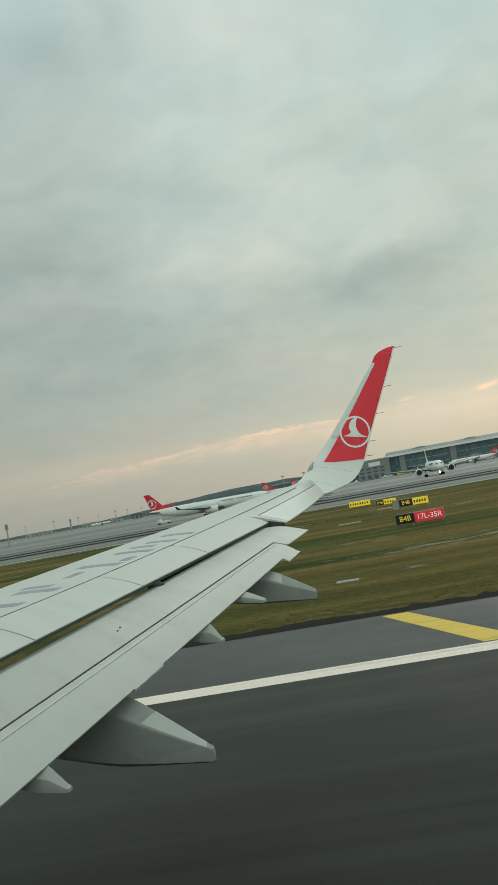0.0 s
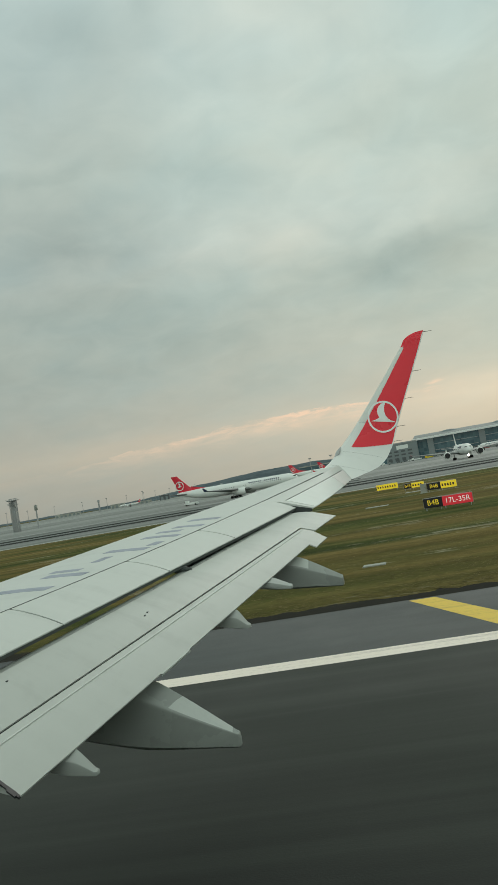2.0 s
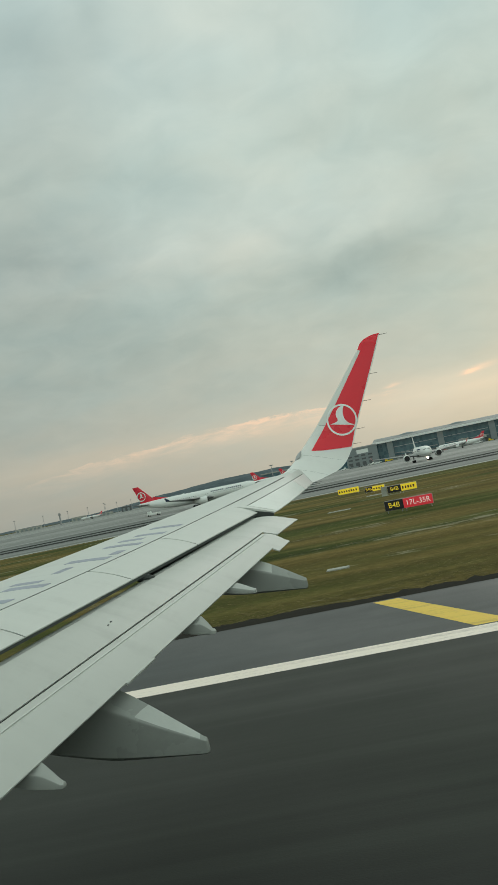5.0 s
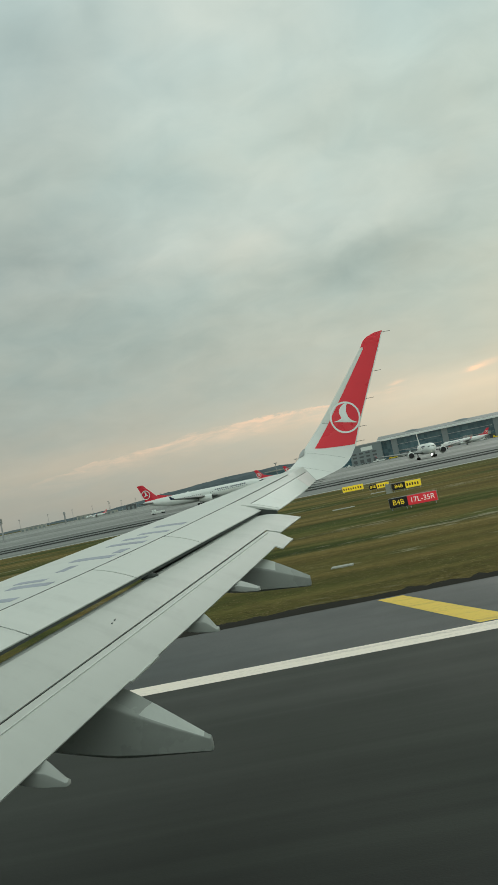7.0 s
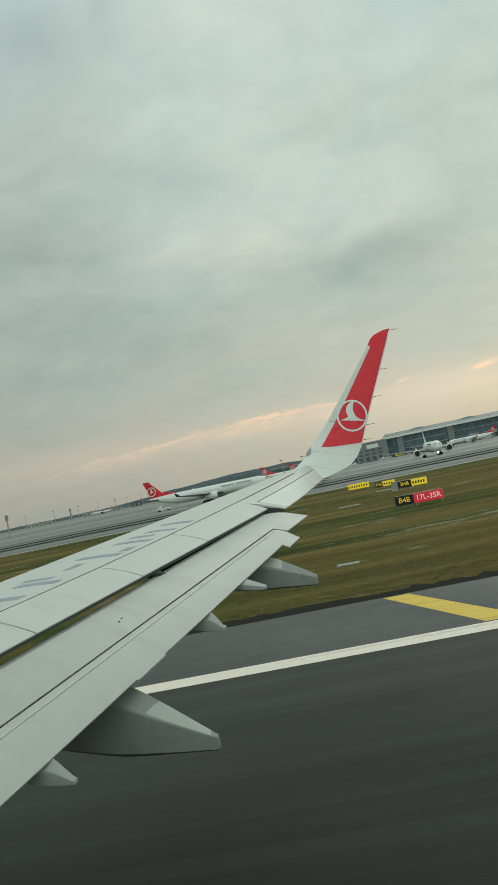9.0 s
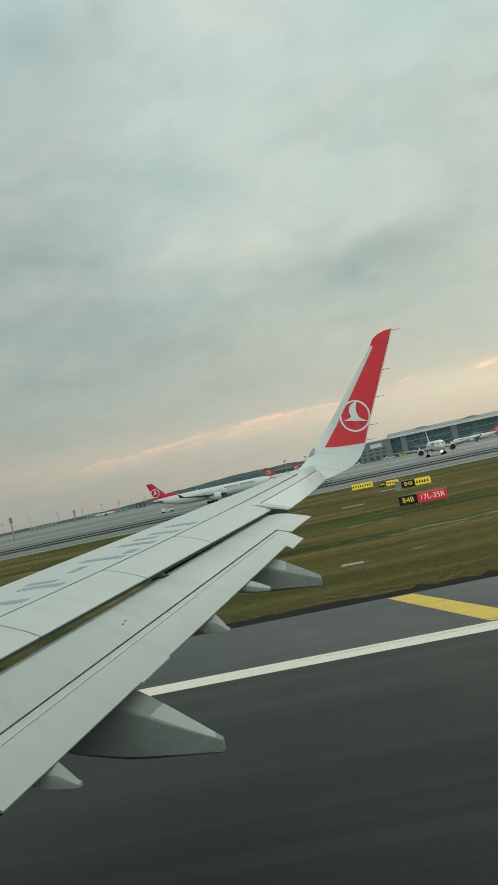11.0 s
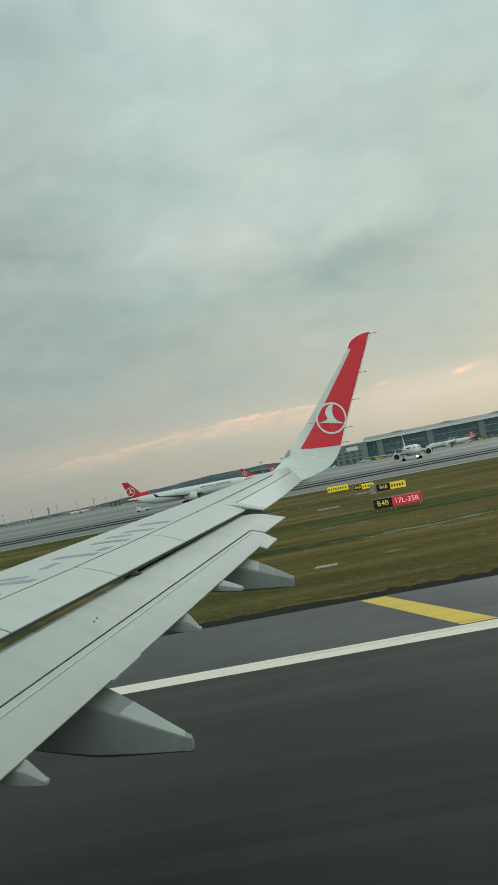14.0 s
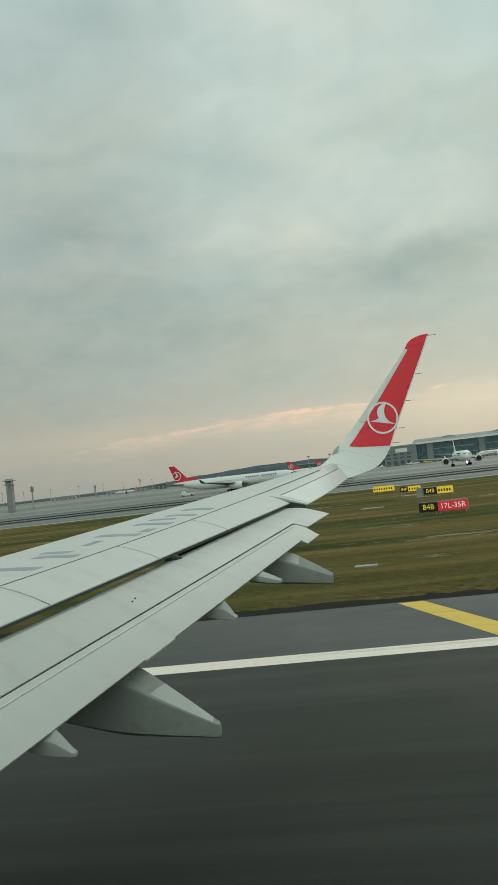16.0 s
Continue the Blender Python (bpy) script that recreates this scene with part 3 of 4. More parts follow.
part("panel_joint", seam_line(lambda y: (lerp(hinge(y), spoiler_edge(y), 0.14)[0], lerp(hinge(y), spoiler_edge(y), 0.14)[1] + 0.011), 5.8, 12.4, 0.010, 0.003), M["fairing"], wing)
part("panel_joint", seam_line(lambda y: lerp(hinge(y), aileron_edge(y), 0.365), 12.6, 14.9, 0.012, 0.018), M["joint"], wing)


# faded registration: plain bars on the upper skin, ahead of the spoilers
def skin(y, k):
    a, b = crest(y), hinge(y)
    return a[0] + (b[0] - a[0]) * k, y, a[1] + (b[1] - a[1]) * k + 0.05 * k * (1 - k)


for y0, y1, k0, k1 in ((8.30, 8.44, 0.34, 0.86), (8.84, 8.97, 0.42, 0.86), (9.06, 9.16, 0.34, 0.66), (9.42, 9.66, 0.54, 0.64), (9.88, 10.01, 0.34, 0.86), (10.10, 10.28, 0.74, 0.86), (10.52, 10.63, 0.34, 0.86), (10.80, 10.90, 0.34, 0.70), (11.04, 11.14, 0.40, 0.86), (11.42, 11.53, 0.34, 0.86)):
    rings = []
    for k in np.linspace(k0, k1, 6):
        p, q = Vector(skin(y0, k)), Vector(skin(y1, k))
        up = Vector((0, 0, 0.002))
        rings.append([p + up, q + up, q - up, p - up])
    part("marking_bar", loft(rings), M["mark"], wing)


# winglet: leading and trailing edge, root to tip, as (x, y, z)
LEAD = [(-2.62, 15.0, 4.38), (-2.259, 15.2, 4.522), (-2.068, 15.4, 4.675), (-1.894, 15.58, 4.878), (-1.531, 15.72, 5.278), (-0.565, 16.04, 6.49), (-0.495, 16.06, 6.60), (-0.40, 16.078, 6.668), (-0.28, 16.1, 6.708)]
TRAIL = [(-1.754, 15.0, 4.264), (-1.584, 15.2, 4.303), (-1.256, 15.45, 4.414), (-1.058, 15.60, 4.63), (-0.839, 15.75, 5.13), (-0.215, 16.04, 6.475), (-0.165, 16.06, 6.59), (-0.135, 16.085, 6.66), (-0.108, 16.1, 6.722)]


def edge_at(points, s):
    """A smooth curve through the edge's points, its bends weighed by their spacing; s from 0 to their number less one."""
    i = min(int(s), len(points) - 2)
    f = float(s) - i
    p = [Vector(points[min(max(i + d, 0), len(points) - 1)]) for d in (-1, 0, 1, 2)]
    gap = [max((b - a).length, 1e-6) for a, b in zip(p, p[1:])]
    m0 = (p[2] - p[0]) * (gap[1] / (gap[1] + (gap[0] if i > 0 else 0.0)))
    m1 = (p[3] - p[1]) * (gap[1] / (gap[1] + (gap[2] if i < len(points) - 2 else 0.0)))
    return (2 * f ** 3 - 3 * f * f + 1) * p[1] + (f ** 3 - 2 * f * f + f) * m0 + (3 * f * f - 2 * f ** 3) * p[2] + (f ** 3 - f * f) * m1


def winglet_point(s, k, side=0.0):
    a, b = edge_at(LEAD, s), edge_at(TRAIL, s)
    da = edge_at(LEAD, min(s + 0.05, 8)) + edge_at(TRAIL, min(s + 0.05, 8)) - edge_at(LEAD, max(s - 0.05, 0)) - edge_at(TRAIL, max(s - 0.05, 0))
    n = (b - a).cross(da).normalized()
    n = n if n.y < 0 or (n.z > 0 and abs(n.y) < 0.5) else -n
    half = 0.055 * (b - a).length * 2.0 * math.sqrt(max(k, 0.0)) * (1 - k) * 1.3
    return a + (b - a) * k + n * (half * (1 if side >= 0 else -1) + side)


steps = list(np.linspace(0, 8, 58))
rings = []
for s in steps:
    ks = (0.0, 0.03, 0.1, 0.25, 0.5, 0.75, 1.0)
    rings.append([winglet_point(s, k, 1e-6) for k in ks] + [winglet_point(s, k, -1e-6) for k in ks[-2:0:-1]])
winglet = part("winglet", loft(rings), M["winglet"], own, "upswept winglet, light grey with red upper panel", angle=50)
for side in (0.004, -0.004):
    bm = bmesh.new()
    rows = []
    for v in np.linspace(0, 1, 70):
        row = []
        k0 = 0.215 if 2.9 + 5.1 * v < 5.0 else 0.0
        for k in np.linspace(k0, 1, 25):
            s0 = 2.9 + 0.36 * (k - 0.2) / 0.8
            row.append(bm.verts.new(winglet_point(s0 + (8 - s0) * v, k, side)))
        rows.append(row)
    for a, b in zip(rows, rows[1:]):
        for i in range(24):
            bm.faces.new((a[i], a[i + 1], b[i + 1], b[i]))
    part("red_panel", bm, M["red"], winglet, "glossy red painted panel")


bm = bmesh.new()
rows = [[bm.verts.new(winglet_point(s, k, 0.0025)) for k in np.linspace(0.004, 0.21, 7)] for s in np.linspace(3.97, 5.0, 30)]
for a, b in zip(rows, rows[1:]):
    for i in range(6):
        bm.faces.new((a[i], a[i + 1], b[i + 1], b[i]))
part("leading_edge_strip", bm, M["strip"], winglet, "duller grey leading edge strip")


def on_winglet(x, z, lift_):
    """The point of the winglet's inner face at x and z."""
    lo, hi, k = 2.5, 5.0, 0.5
    for _ in range(40):
        s = (lo + hi) / 2
        a, b = edge_at(LEAD, s), edge_at(TRAIL, s)
        k = (x - a.x) / (b.x - a.x)
        if (a + (b - a) * k).z < z:
            lo = s
        else:
            hi = s
    return winglet_point(s, min(max(k, 0.0), 1.0), lift_)


EX, EZ, ER = -1.085, 5.262, 0.292
bm = bmesh.new()
a_, b_ = [], []
for i in range(64):
    c, s_ = math.cos(i * math.pi / 32), math.sin(i * math.pi / 32)
    a_.append(bm.verts.new(on_winglet(EX + c * ER * 0.95, EZ + s_ * ER, 0.012)))
    b_.append(bm.verts.new(on_winglet(EX + c * ER * 0.84, EZ + s_ * ER * 0.885, 0.012)))
for i in range(64):
    j = (i + 1) % 64
    bm.faces.new((a_[i], a_[j], b_[j], b_[i]))
part("emblem_ring", bm, M["emblem"], winglet, "white painted ring")
shape = [(0.31, 0.876), (0.20, 0.66), (0.147, 0.47), (0.135, 0.29), (0.159, 0.131), (0.215, -0.02), (0.305, -0.154), (0.47, -0.29), (0.757, -0.43), (0.753, -0.46), (-0.838, -0.156), (-0.491, -0.104), (-0.31, -0.04), (-0.263, 0.013), (-0.30, 0.13), (-0.342, 0.274), (-0.33, 0.43), (-0.27, 0.576), (-0.17, 0.70), (-0.04, 0.804), (0.12, 0.855)]
bm = bmesh.new()
bm.faces.new([bm.verts.new(on_winglet(EX + px * ER * 0.93, EZ + py * ER, 0.014)) for px, py in shape])
bm.normal_update()
bmesh.ops.triangulate(bm, faces=bm.faces)
part("emblem_shape", bm, M["emblem"], winglet, "white painted emblem shape", smooth=False)
rings = []
for s in np.linspace(3.1, 7.5, 36):
    p = Vector(edge_at(TRAIL, s))
    rings.append([p + Vector((-0.012, -0.008, 0)), p + Vector((0.008, -0.006, 0)), p + Vector((0.008, 0.006, 0)), p + Vector((-0.012, 0.008, 0))])
part("trailing_edge", loft(rings), M["white"], winglet, "thin bare pale trailing edge")
rings = []
for k in np.linspace(0.05, 0.21, 6):
    p, q = winglet_point(3.93, k, 0.002), winglet_point(3.95, k, 0.002)
    drop = Vector((0, 0.012, 0))
    rings.append([p, q, q + drop, p + drop])
part("skin_joint", loft(rings), M["fairing"], winglet)
for s_, k0, k1 in ((1.35, 0.06, 0.97), (2.55, 0.10, 0.9)):
    rings = []
    for k in np.linspace(k0, k1, 12):
        p, q = winglet_point(s_ - 0.004, k, 0.001), winglet_point(s_ + 0.004, k, 0.001)
        drop = Vector((0, 0.01, -0.006))
        rings.append([p, q, q + drop, p + drop])
    part("skin_joint", loft(rings), M["fairing"], winglet)
for s in (3.35, 3.85, 4.3, 4.65, 7.5):
    p = Vector(edge_at(TRAIL, s))
    part("static_wick", tube([p - Vector((0.02, 0, 0)), p + Vector((0.16, 0, -0.005))], [0.006, 0.003], 6), M["joint"], winglet)
for y in (14.35, 14.6, 14.8, 14.97):
    p = Vector((aileron_edge(y)[0], y, aileron_edge(y)[1]))
    part("static_wick", tube([p - Vector((0.03, 0, 0)), p + Vector((0.17, 0, -0.01))], [0.007, 0.003], 6), M["joint"], own)
p = (edge_at(LEAD, 2.45) + Vector((0.02, -0.03, 0)))
part("wingtip_light", tube([p + Vector((-0.07, -0.03, -0.08)), p + Vector((0.0, -0.01, 0.0)), p + Vector((0.06, 0.02, 0.09))], [0.014, 0.04, 0.014], 10), M["lens"], winglet, "clear glass wingtip light")


def fairing(y, x0, x1, top, crease, bottom, half, tip):
    """A canoe fairing under the flap: functions of 0..1 from front to tip give its heights."""
    rings = []
    for k in np.linspace(0, 1, 27):
        x = x0 + (x1 - x0) * k
        w = half * (math.sin(min(k * 2.2, 1) * math.pi / 2) ** 0.7 if k < 0.45 else 1 - (1 - tip) * ((k - 0.45) / 0.55) ** 1.5) + 0.004
        t_, c_, b_ = top(k), crease(k), bottom(k)
        half_ = [(0.45, t_ - (t_ - c_) * 0.43), (0.90, c_ + (t_ - c_) * 0.10), (0.965, c_ + (t_ - c_) * 0.025), (0.992, c_ - (c_ - b_) * 0.02), (1.0, c_ - (c_ - b_) * 0.08), (0.99, c_ + (b_ - c_) * 0.55), (0.94, b_ + (c_ - b_) * 0.10), (0.5, b_)]
        rings.append([(x, y, t_)] + [(x, y - w * u, z) for u, z in half_] + [(x, y + w * u, z) for u, z in half_[::-1]])
    last = rings[-1]
    cx = sum((Vector(p) for p in last), Vector()) / len(last)
    for out, size in ((0.008, 0.97), (0.016, 0.90), (0.021, 0.80), (0.024, 0.55)):
        rings.append([tuple(Vector((x1 + out, 0, 0)) + Vector((0, 1, 1)) * (cx + (Vector(p) - cx) * size)) for p in last])
    return loft(rings)


def curve(*pts):
    xs, zs = zip(*pts)
    return lambda k: float(np.interp(k, xs, zs))


def smooth_curve(*pts):
    """A rounded line through the given heights."""
    xs, zs = zip(*pts)
    grid = np.linspace(-0.5, 1.5, 401)
    flat = np.interp(grid, xs, zs)
    flat[grid > 1] = zs[-1] + (grid[grid > 1] - 1) * (zs[-1] - zs[-2]) / (xs[-1] - xs[-2])
    bell = np.exp(-np.linspace(-2.2, 2.2, 45) ** 2)
    return lambda k, soft=np.convolve(flat, bell / bell.sum(), "same"): float(np.interp(k, grid, soft))


def hinge_fairing(y, tipx, tipz):
    """A small fairing whose ridge comes out from under the tab's trailing edge and runs straight down to its tip."""
    e, f = tab_edge(y), tab_front(y)
    x0 = tipx - 0.62

    def top(k):
        x = x0 + (tipx - x0) * k
        if x > e[0]:
            u = (x - e[0]) / (tipx - e[0])
            return e[1] - 0.012 + (tipz + 0.034 - e[1] + 0.012) * u ** 1.12
        v = (e[0] - x) / (e[0] - f[0])
        return e[1] - 0.012 + (f[1] - e[1]) * v - 0.04 * min(v * 3, 1)

    low_ = smooth_curve((0, tipz + 0.22), (0.45, tipz + 0.045), (0.75, tipz - 0.005), (1, tipz - 0.026))
    return fairing(y, x0, tipx, top, lambda k: low_(k) + (top(k) - low_(k)) * 0.60, low_, 0.115, 0.3)


def fairing_shine(y, x0, x1, top, crease, half, tip, k0, k1, slant):
    """Sky shine painted paler on a canoe fairing tail's upper slope, front edge aslant."""
    rings = []
    for j in np.linspace(0, 1, 15):
        row = []
        for u in (0.0, 0.45, 0.895):
            k = k0 - slant * u + (k1 - k0 + slant * u) * j
            w = half * (1 - (1 - tip) * ((k - 0.45) / 0.55) ** 1.5) + 0.004
            t_, c_ = top(k), crease(k)
            row.append((x0 + (x1 - x0) * k, y - w * u, t_ - (t_ - c_) * (0.0, 0.43, 0.895)[(u > 0.2) + (u > 0.6)]))
        rings.append([(a, b - 0.0006, c + 0.0012) for a, b, c in row] + [(a, b + 0.003, c - 0.006) for a, b, c in row[::-1]])
    return loft(rings)


BIG = (7.85, -5.0, -2.395, smooth_curve((0, 3.0), (0.5, 2.98), (0.71, 2.82), (0.85, 2.55), (1, 2.245)), smooth_curve((0, 2.95), (0.5, 2.82), (0.66, 2.70), (0.84, 2.43), (1, 2.215)))
OUTER = (11.05, -3.6, -1.645, smooth_curve((0, 3.5), (0.5, 3.55), (0.74, 3.455), (0.87, 3.31), (1, 3.15)), smooth_curve((0, 3.45), (0.5, 3.44), (0.74, 3.33), (1, 3.11)))
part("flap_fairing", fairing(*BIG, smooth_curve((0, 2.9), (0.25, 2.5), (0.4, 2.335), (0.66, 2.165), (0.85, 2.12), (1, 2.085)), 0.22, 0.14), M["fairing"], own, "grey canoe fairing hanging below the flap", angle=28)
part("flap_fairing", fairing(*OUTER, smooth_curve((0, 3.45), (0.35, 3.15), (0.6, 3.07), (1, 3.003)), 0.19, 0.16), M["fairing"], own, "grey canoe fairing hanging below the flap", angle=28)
part("fairing_shine", fairing_shine(*BIG, 0.22, 0.14, 0.815, 0.985, 0.05), M["plate"], own, "upper side of the fairing's tail, painted paler as sky shine", angle=40)
part("fairing_shine", fairing_shine(*OUTER, 0.19, 0.16, 0.70, 0.80, 0.06), M["plate"], own, "upper side of the fairing's tail, painted paler as sky shine", angle=40)
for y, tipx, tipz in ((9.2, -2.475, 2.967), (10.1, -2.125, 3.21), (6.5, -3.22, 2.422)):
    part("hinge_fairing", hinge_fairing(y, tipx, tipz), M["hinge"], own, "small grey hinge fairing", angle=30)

# plain cabin body and gear that carry the wing, behind the camera
fus = []
for x, r, dz_ in ((-19.5, 0.25, -0.5), (-18.5, 1.1, -0.3), (-16.5, 1.75, -0.05), (-14, 1.98, 0), (8, 1.98, 0), (14, 1.6, 0.3), (20, 0.7, 0.9), (22, 0.2, 1.1)):
    fus.append([(x, -2.2 + r * math.cos(a), 3.8 + dz_ + r * math.sin(a) * 1.04) for a in np.linspace(0, 2 * math.pi, 33)[:-1]])
hull = part("fuselage", loft(fus), M["panel"], own, "plain grey cabin body")
hull.matrix_basis = pose(0, -0.35, 0, 0, 0, 6.3)
for y in (1.6, -6.0):
    part("landing_gear", tube([(-4.9, y, 0.55), (-4.9, y, 2.6)], [0.12, 0.14], 12), M["steel"], own)
    for d in (-0.35, 0.35):
        part("wheel", tube([(-4.9, y + d - 0.2, 0.6), (-4.9, y + d - 0.15, 0.6), (-4.9, y + d + 0.15, 0.6), (-4.9, y + d + 0.2, 0.6)], [0.45, 0.57, 0.57, 0.45], 24), M["rubber"], own)
part("nose_wheel", tube([(-16.4, -2.5, 0.41), (-16.4, -2.45, 0.41), (-16.4, -1.95, 0.41), (-16.4, -1.9, 0.41)], [0.3, 0.38, 0.38, 0.3], 20), M["rubber"], own)
part("nose_gear", tube([(-16.4, -2.2, 0.41), (-16.2, -2.2, 2.4)], [0.08, 0.1], 10), M["steel"], own)


# ---- other airliners ----
def foil(root, tip, root_chord, tip_chord, thick, flat="z"):
    rings = []
    for p, c in ((root, root_chord), (lerp(root, tip, 0.5), (root_chord + tip_chord) / 2 * 0.96), (tip, tip_chord)):
        ring = []
        for k, h in ((0, 0), (0.12, 0.7), (0.4, 1), (0.75, 0.5), (1, 0.03), (0.75, -0.25), (0.4, -0.5), (0.12, -0.5)):
            h *= thick * c
            if flat == "y":
                h = math.copysign(abs(h) * (0.5 if h > 0 else 1.0), h)
            ring.append((p[0] - k * c, p[1] + (h if flat == "y" else 0), p[2] + (h if flat == "z" else 0)))
        rings.append(ring)
    return loft(rings)


def airliner(label, at_, length, radius, span, tail_red=True, lamp=False, dark_tip=False):
    """A twin-engined airliner, nose towards +x, standing on its wheels at z 0."""
    ob = thing("airliner", label, "airliner", "airliners on the field", at_)
    L, R = length, radius
    h = R * 1.0 + (2.1 if R > 2.5 else 1.7)
    rings = []
    for k, r, dz_ in ((0.5, 0.04, -0.22), (0.494, 0.28, -0.2), (0.48, 0.55, -0.14), (0.455, 0.83, -0.06), (0.42, 0.97, 0), (0.38, 1, 0), (0.1, 1, 0), (-0.2, 1, 0), (-0.3, 0.9, 0.09), (-0.4, 0.6, 0.32), (-0.47, 0.3, 0.52), (-0.5, 0.1, 0.62)):
        rings.append([(k * L, R * r * math.cos(a), h + R * dz_ + R * r * math.sin(a)) for a in np.linspace(0, 2 * math.pi, 25)[:-1]])
    body = part("fuselage", loft(rings), M["white"], ob, "glossy white fuselage")
    for side in (-1, 1):
        bm = bmesh.new()
        for i in range(int(L * 0.62 / 1.1)):
            x = 0.36 * L - i * 1.1
            if abs(x - 0.1 * L) < 1.2:
                continue
            y = R * math.cos(0.2) * 1.003
            box(x - 0.15, x + 0.15, side * (y - 0.03), side * (y + 0.015), h + R * 0.12, h + R * 0.26, bm=bm)
        tagged(part("window_row", bm, M["glass"], body, "row of small dark cabin windows", smooth=False), kind="stuff")
        part("cockpit_window", box(0.452 * L, 0.478 * L, side * R * 0.03, side * R * 0.60, h + R * 0.34, h + R * 0.46), M["glass"], body, smooth=False)
        for i in range(16):
            if i == 7:
                continue
            x = 0.105 * L + i * 0.0158 * L
            lean = math.sqrt(1 - 0.60 ** 2)
            part("title_bar", box(x, x + 0.0075 * L, side * R * (lean - 0.10), side * R * (lean + 0.14), h + R * 0.38, h + R * 0.60), M["navy"], body, "plain dark lettering bar", smooth=False)
        root = (0.13 * L, side * R * 0.6, h - R * 0.55)
        tip = (-0.10 * L, side * span / 2, h + span * 0.012)
        wing_ = part("wing", foil(root, tip, 0.2 * L, 0.035 * L, 0.10), M["far_wing"], ob, "swept wing in grey darkened for its underside's shade")
        part("winglet", foil(tip, (tip[0] - 0.03 * L, tip[1] + side * span * 0.015, tip[2] + span * (0.028 if R > 2.5 else 0.05)), 0.035 * L, 0.012 * L, 0.1, "y"), M["navy"] if dark_tip else M["red"], wing_)
        ex, ey, ez = 0.10 * L, side * span * 0.165, h - R * 0.72
        er = R * 0.64
        eng = part("engine", tube([(ex, ey, ez), (ex + 0.2, ey, ez), (ex - 0.3 * er, ey, ez), (ex - 2.4 * er, ey, ez), (ex - 3.6 * er, ey, ez)][1:], [er * 0.86, er, er * 0.95, er * 0.5], 20), M["white"], ob, "white engine nacelle")
        part("intake", tube([(ex + 0.21, ey, ez), (ex + 0.24, ey, ez)], [er * 0.78, er * 0.78], 20), M["black"], eng, "dark engine intake", smooth=False)
        part("pylon", box(ex - 3.0 * er, ex - 0.5 * er, ey - 0.15, ey + 0.15, ez + er * 0.7, ez + er * 1.6), M["white"], eng, smooth=False)
        part("stabiliser", foil((-0.40 * L, side * R * 0.3, h + R * 0.35), (-0.475 * L, side * span * 0.16, h + R * 0.6), 0.09 * L, 0.03 * L, 0.09), M["far_wing"], ob)
        gy = side * span * 0.085
        gear = part("landing_gear", tube([(-0.02 * L, gy, 0.6), (-0.02 * L, gy, h - R * 0.5)], [0.2, 0.25], 8), M["steel"], ob)
        for gx in ((-0.9, 0.9) if R > 2.5 else (0.0,)):
            part("wheel", tube([(-0.02 * L + gx, gy - 0.8, 0.62), (-0.02 * L + gx, gy + 0.8, 0.62)], [0.62, 0.62], 14), M["rubber"], gear)
    gear = part("nose_gear", tube([(0.40 * L, 0, 0.5), (0.40 * L, 0, h - R * 0.8)], [0.14, 0.16], 8), M["steel"], ob)
    part("wheel", tube([(0.40 * L, -0.4, 0.5), (0.40 * L, 0.4, 0.5)], [0.5, 0.5], 14), M["rubber"], gear)
    ft = (-0.480 * L, 0, h + R * 0.5 + 0.148 * L)
    fin = part("fin", foil((-0.345 * L, 0, h + R * 0.6), ft, 0.135 * L, 0.05 * L, 0.09, "y"), M["tail_red"] if tail_red else M["white"], ob, "red tail fin" if tail_red else "white tail fin")
    if tail_red:
        ridge_ = []
        for k in np.linspace(0, 1, 7):
            x, low_ = (-0.375 + 0.135 * k) * L, h + R * (0.96 - 0.20 * max(0.0, 0.45 - k))
            top_ = low_ + (0.034 * L) * (1 - k) ** 1.6 + 0.05
            ridge_.append([(x, -0.16, low_ - 0.5), (x, -0.05, top_), (x, 0.05, top_), (x, 0.16, low_ - 0.5)])
        part("fin_root", loft(ridge_), M["tail_red"], ob, "red fillet ahead of the tail fin")
        c, r0 = Vector((-0.468 * L, 0, h + R * 0.5 + 0.066 * L)), 0.037 * L
        for side in (-1, 1):
            bm = bmesh.new()
            y = side * (0.0042 * L + 0.02)
            ring_a = [bm.verts.new(c + Vector((r0 * math.cos(a), y, r0 * math.sin(a)))) for a in np.linspace(0, 2 * math.pi, 29)[:-1]]
            ring_b = [bm.verts.new(c + Vector((0.82 * r0 * math.cos(a), y, 0.82 * r0 * math.sin(a)))) for a in np.linspace(0, 2 * math.pi, 29)[:-1]]
            for i in range(28):
                bm.faces.new((ring_a[i], ring_a[(i + 1) % 28], ring_b[(i + 1) % 28], ring_b[i]))
            bird = bm.faces.new([bm.verts.new(c + Vector((-px * r0 * 0.8, y, pz * r0 * 0.8))) for px, pz in shape])
            bm.normal_update()
            bmesh.ops.triangulate(bm, faces=[bird])
            part("emblem", bm, M["white"], fin, "white emblem shape", smooth=False)
    if lamp:
        part("landing_light", tube([(0.405 * L, 0, h - R * 1.15), (0.408 * L, 0, h - R * 1.15)], [0.42, 0.42], 14), M["lamp"], gear, "lit landing light", smooth=False)
    return ob


def stand(x, y, heading):
    return pose(x, y, fall(y) + 0.035, 0, 0, heading)


airliner("white wide-body airliner with red tail taxiing", stand(-111.5, 440, 0), 67, 2.98, 64, dark_tip=True)
airliner("white wide-body airliner with red tail parked near the terminal", stand(-139, 950, 4), 74, 3.1, 64)
airliner("white airliner with red tail parked beyond another one", stand(-117, 985, 6), 64, 2.9, 60)
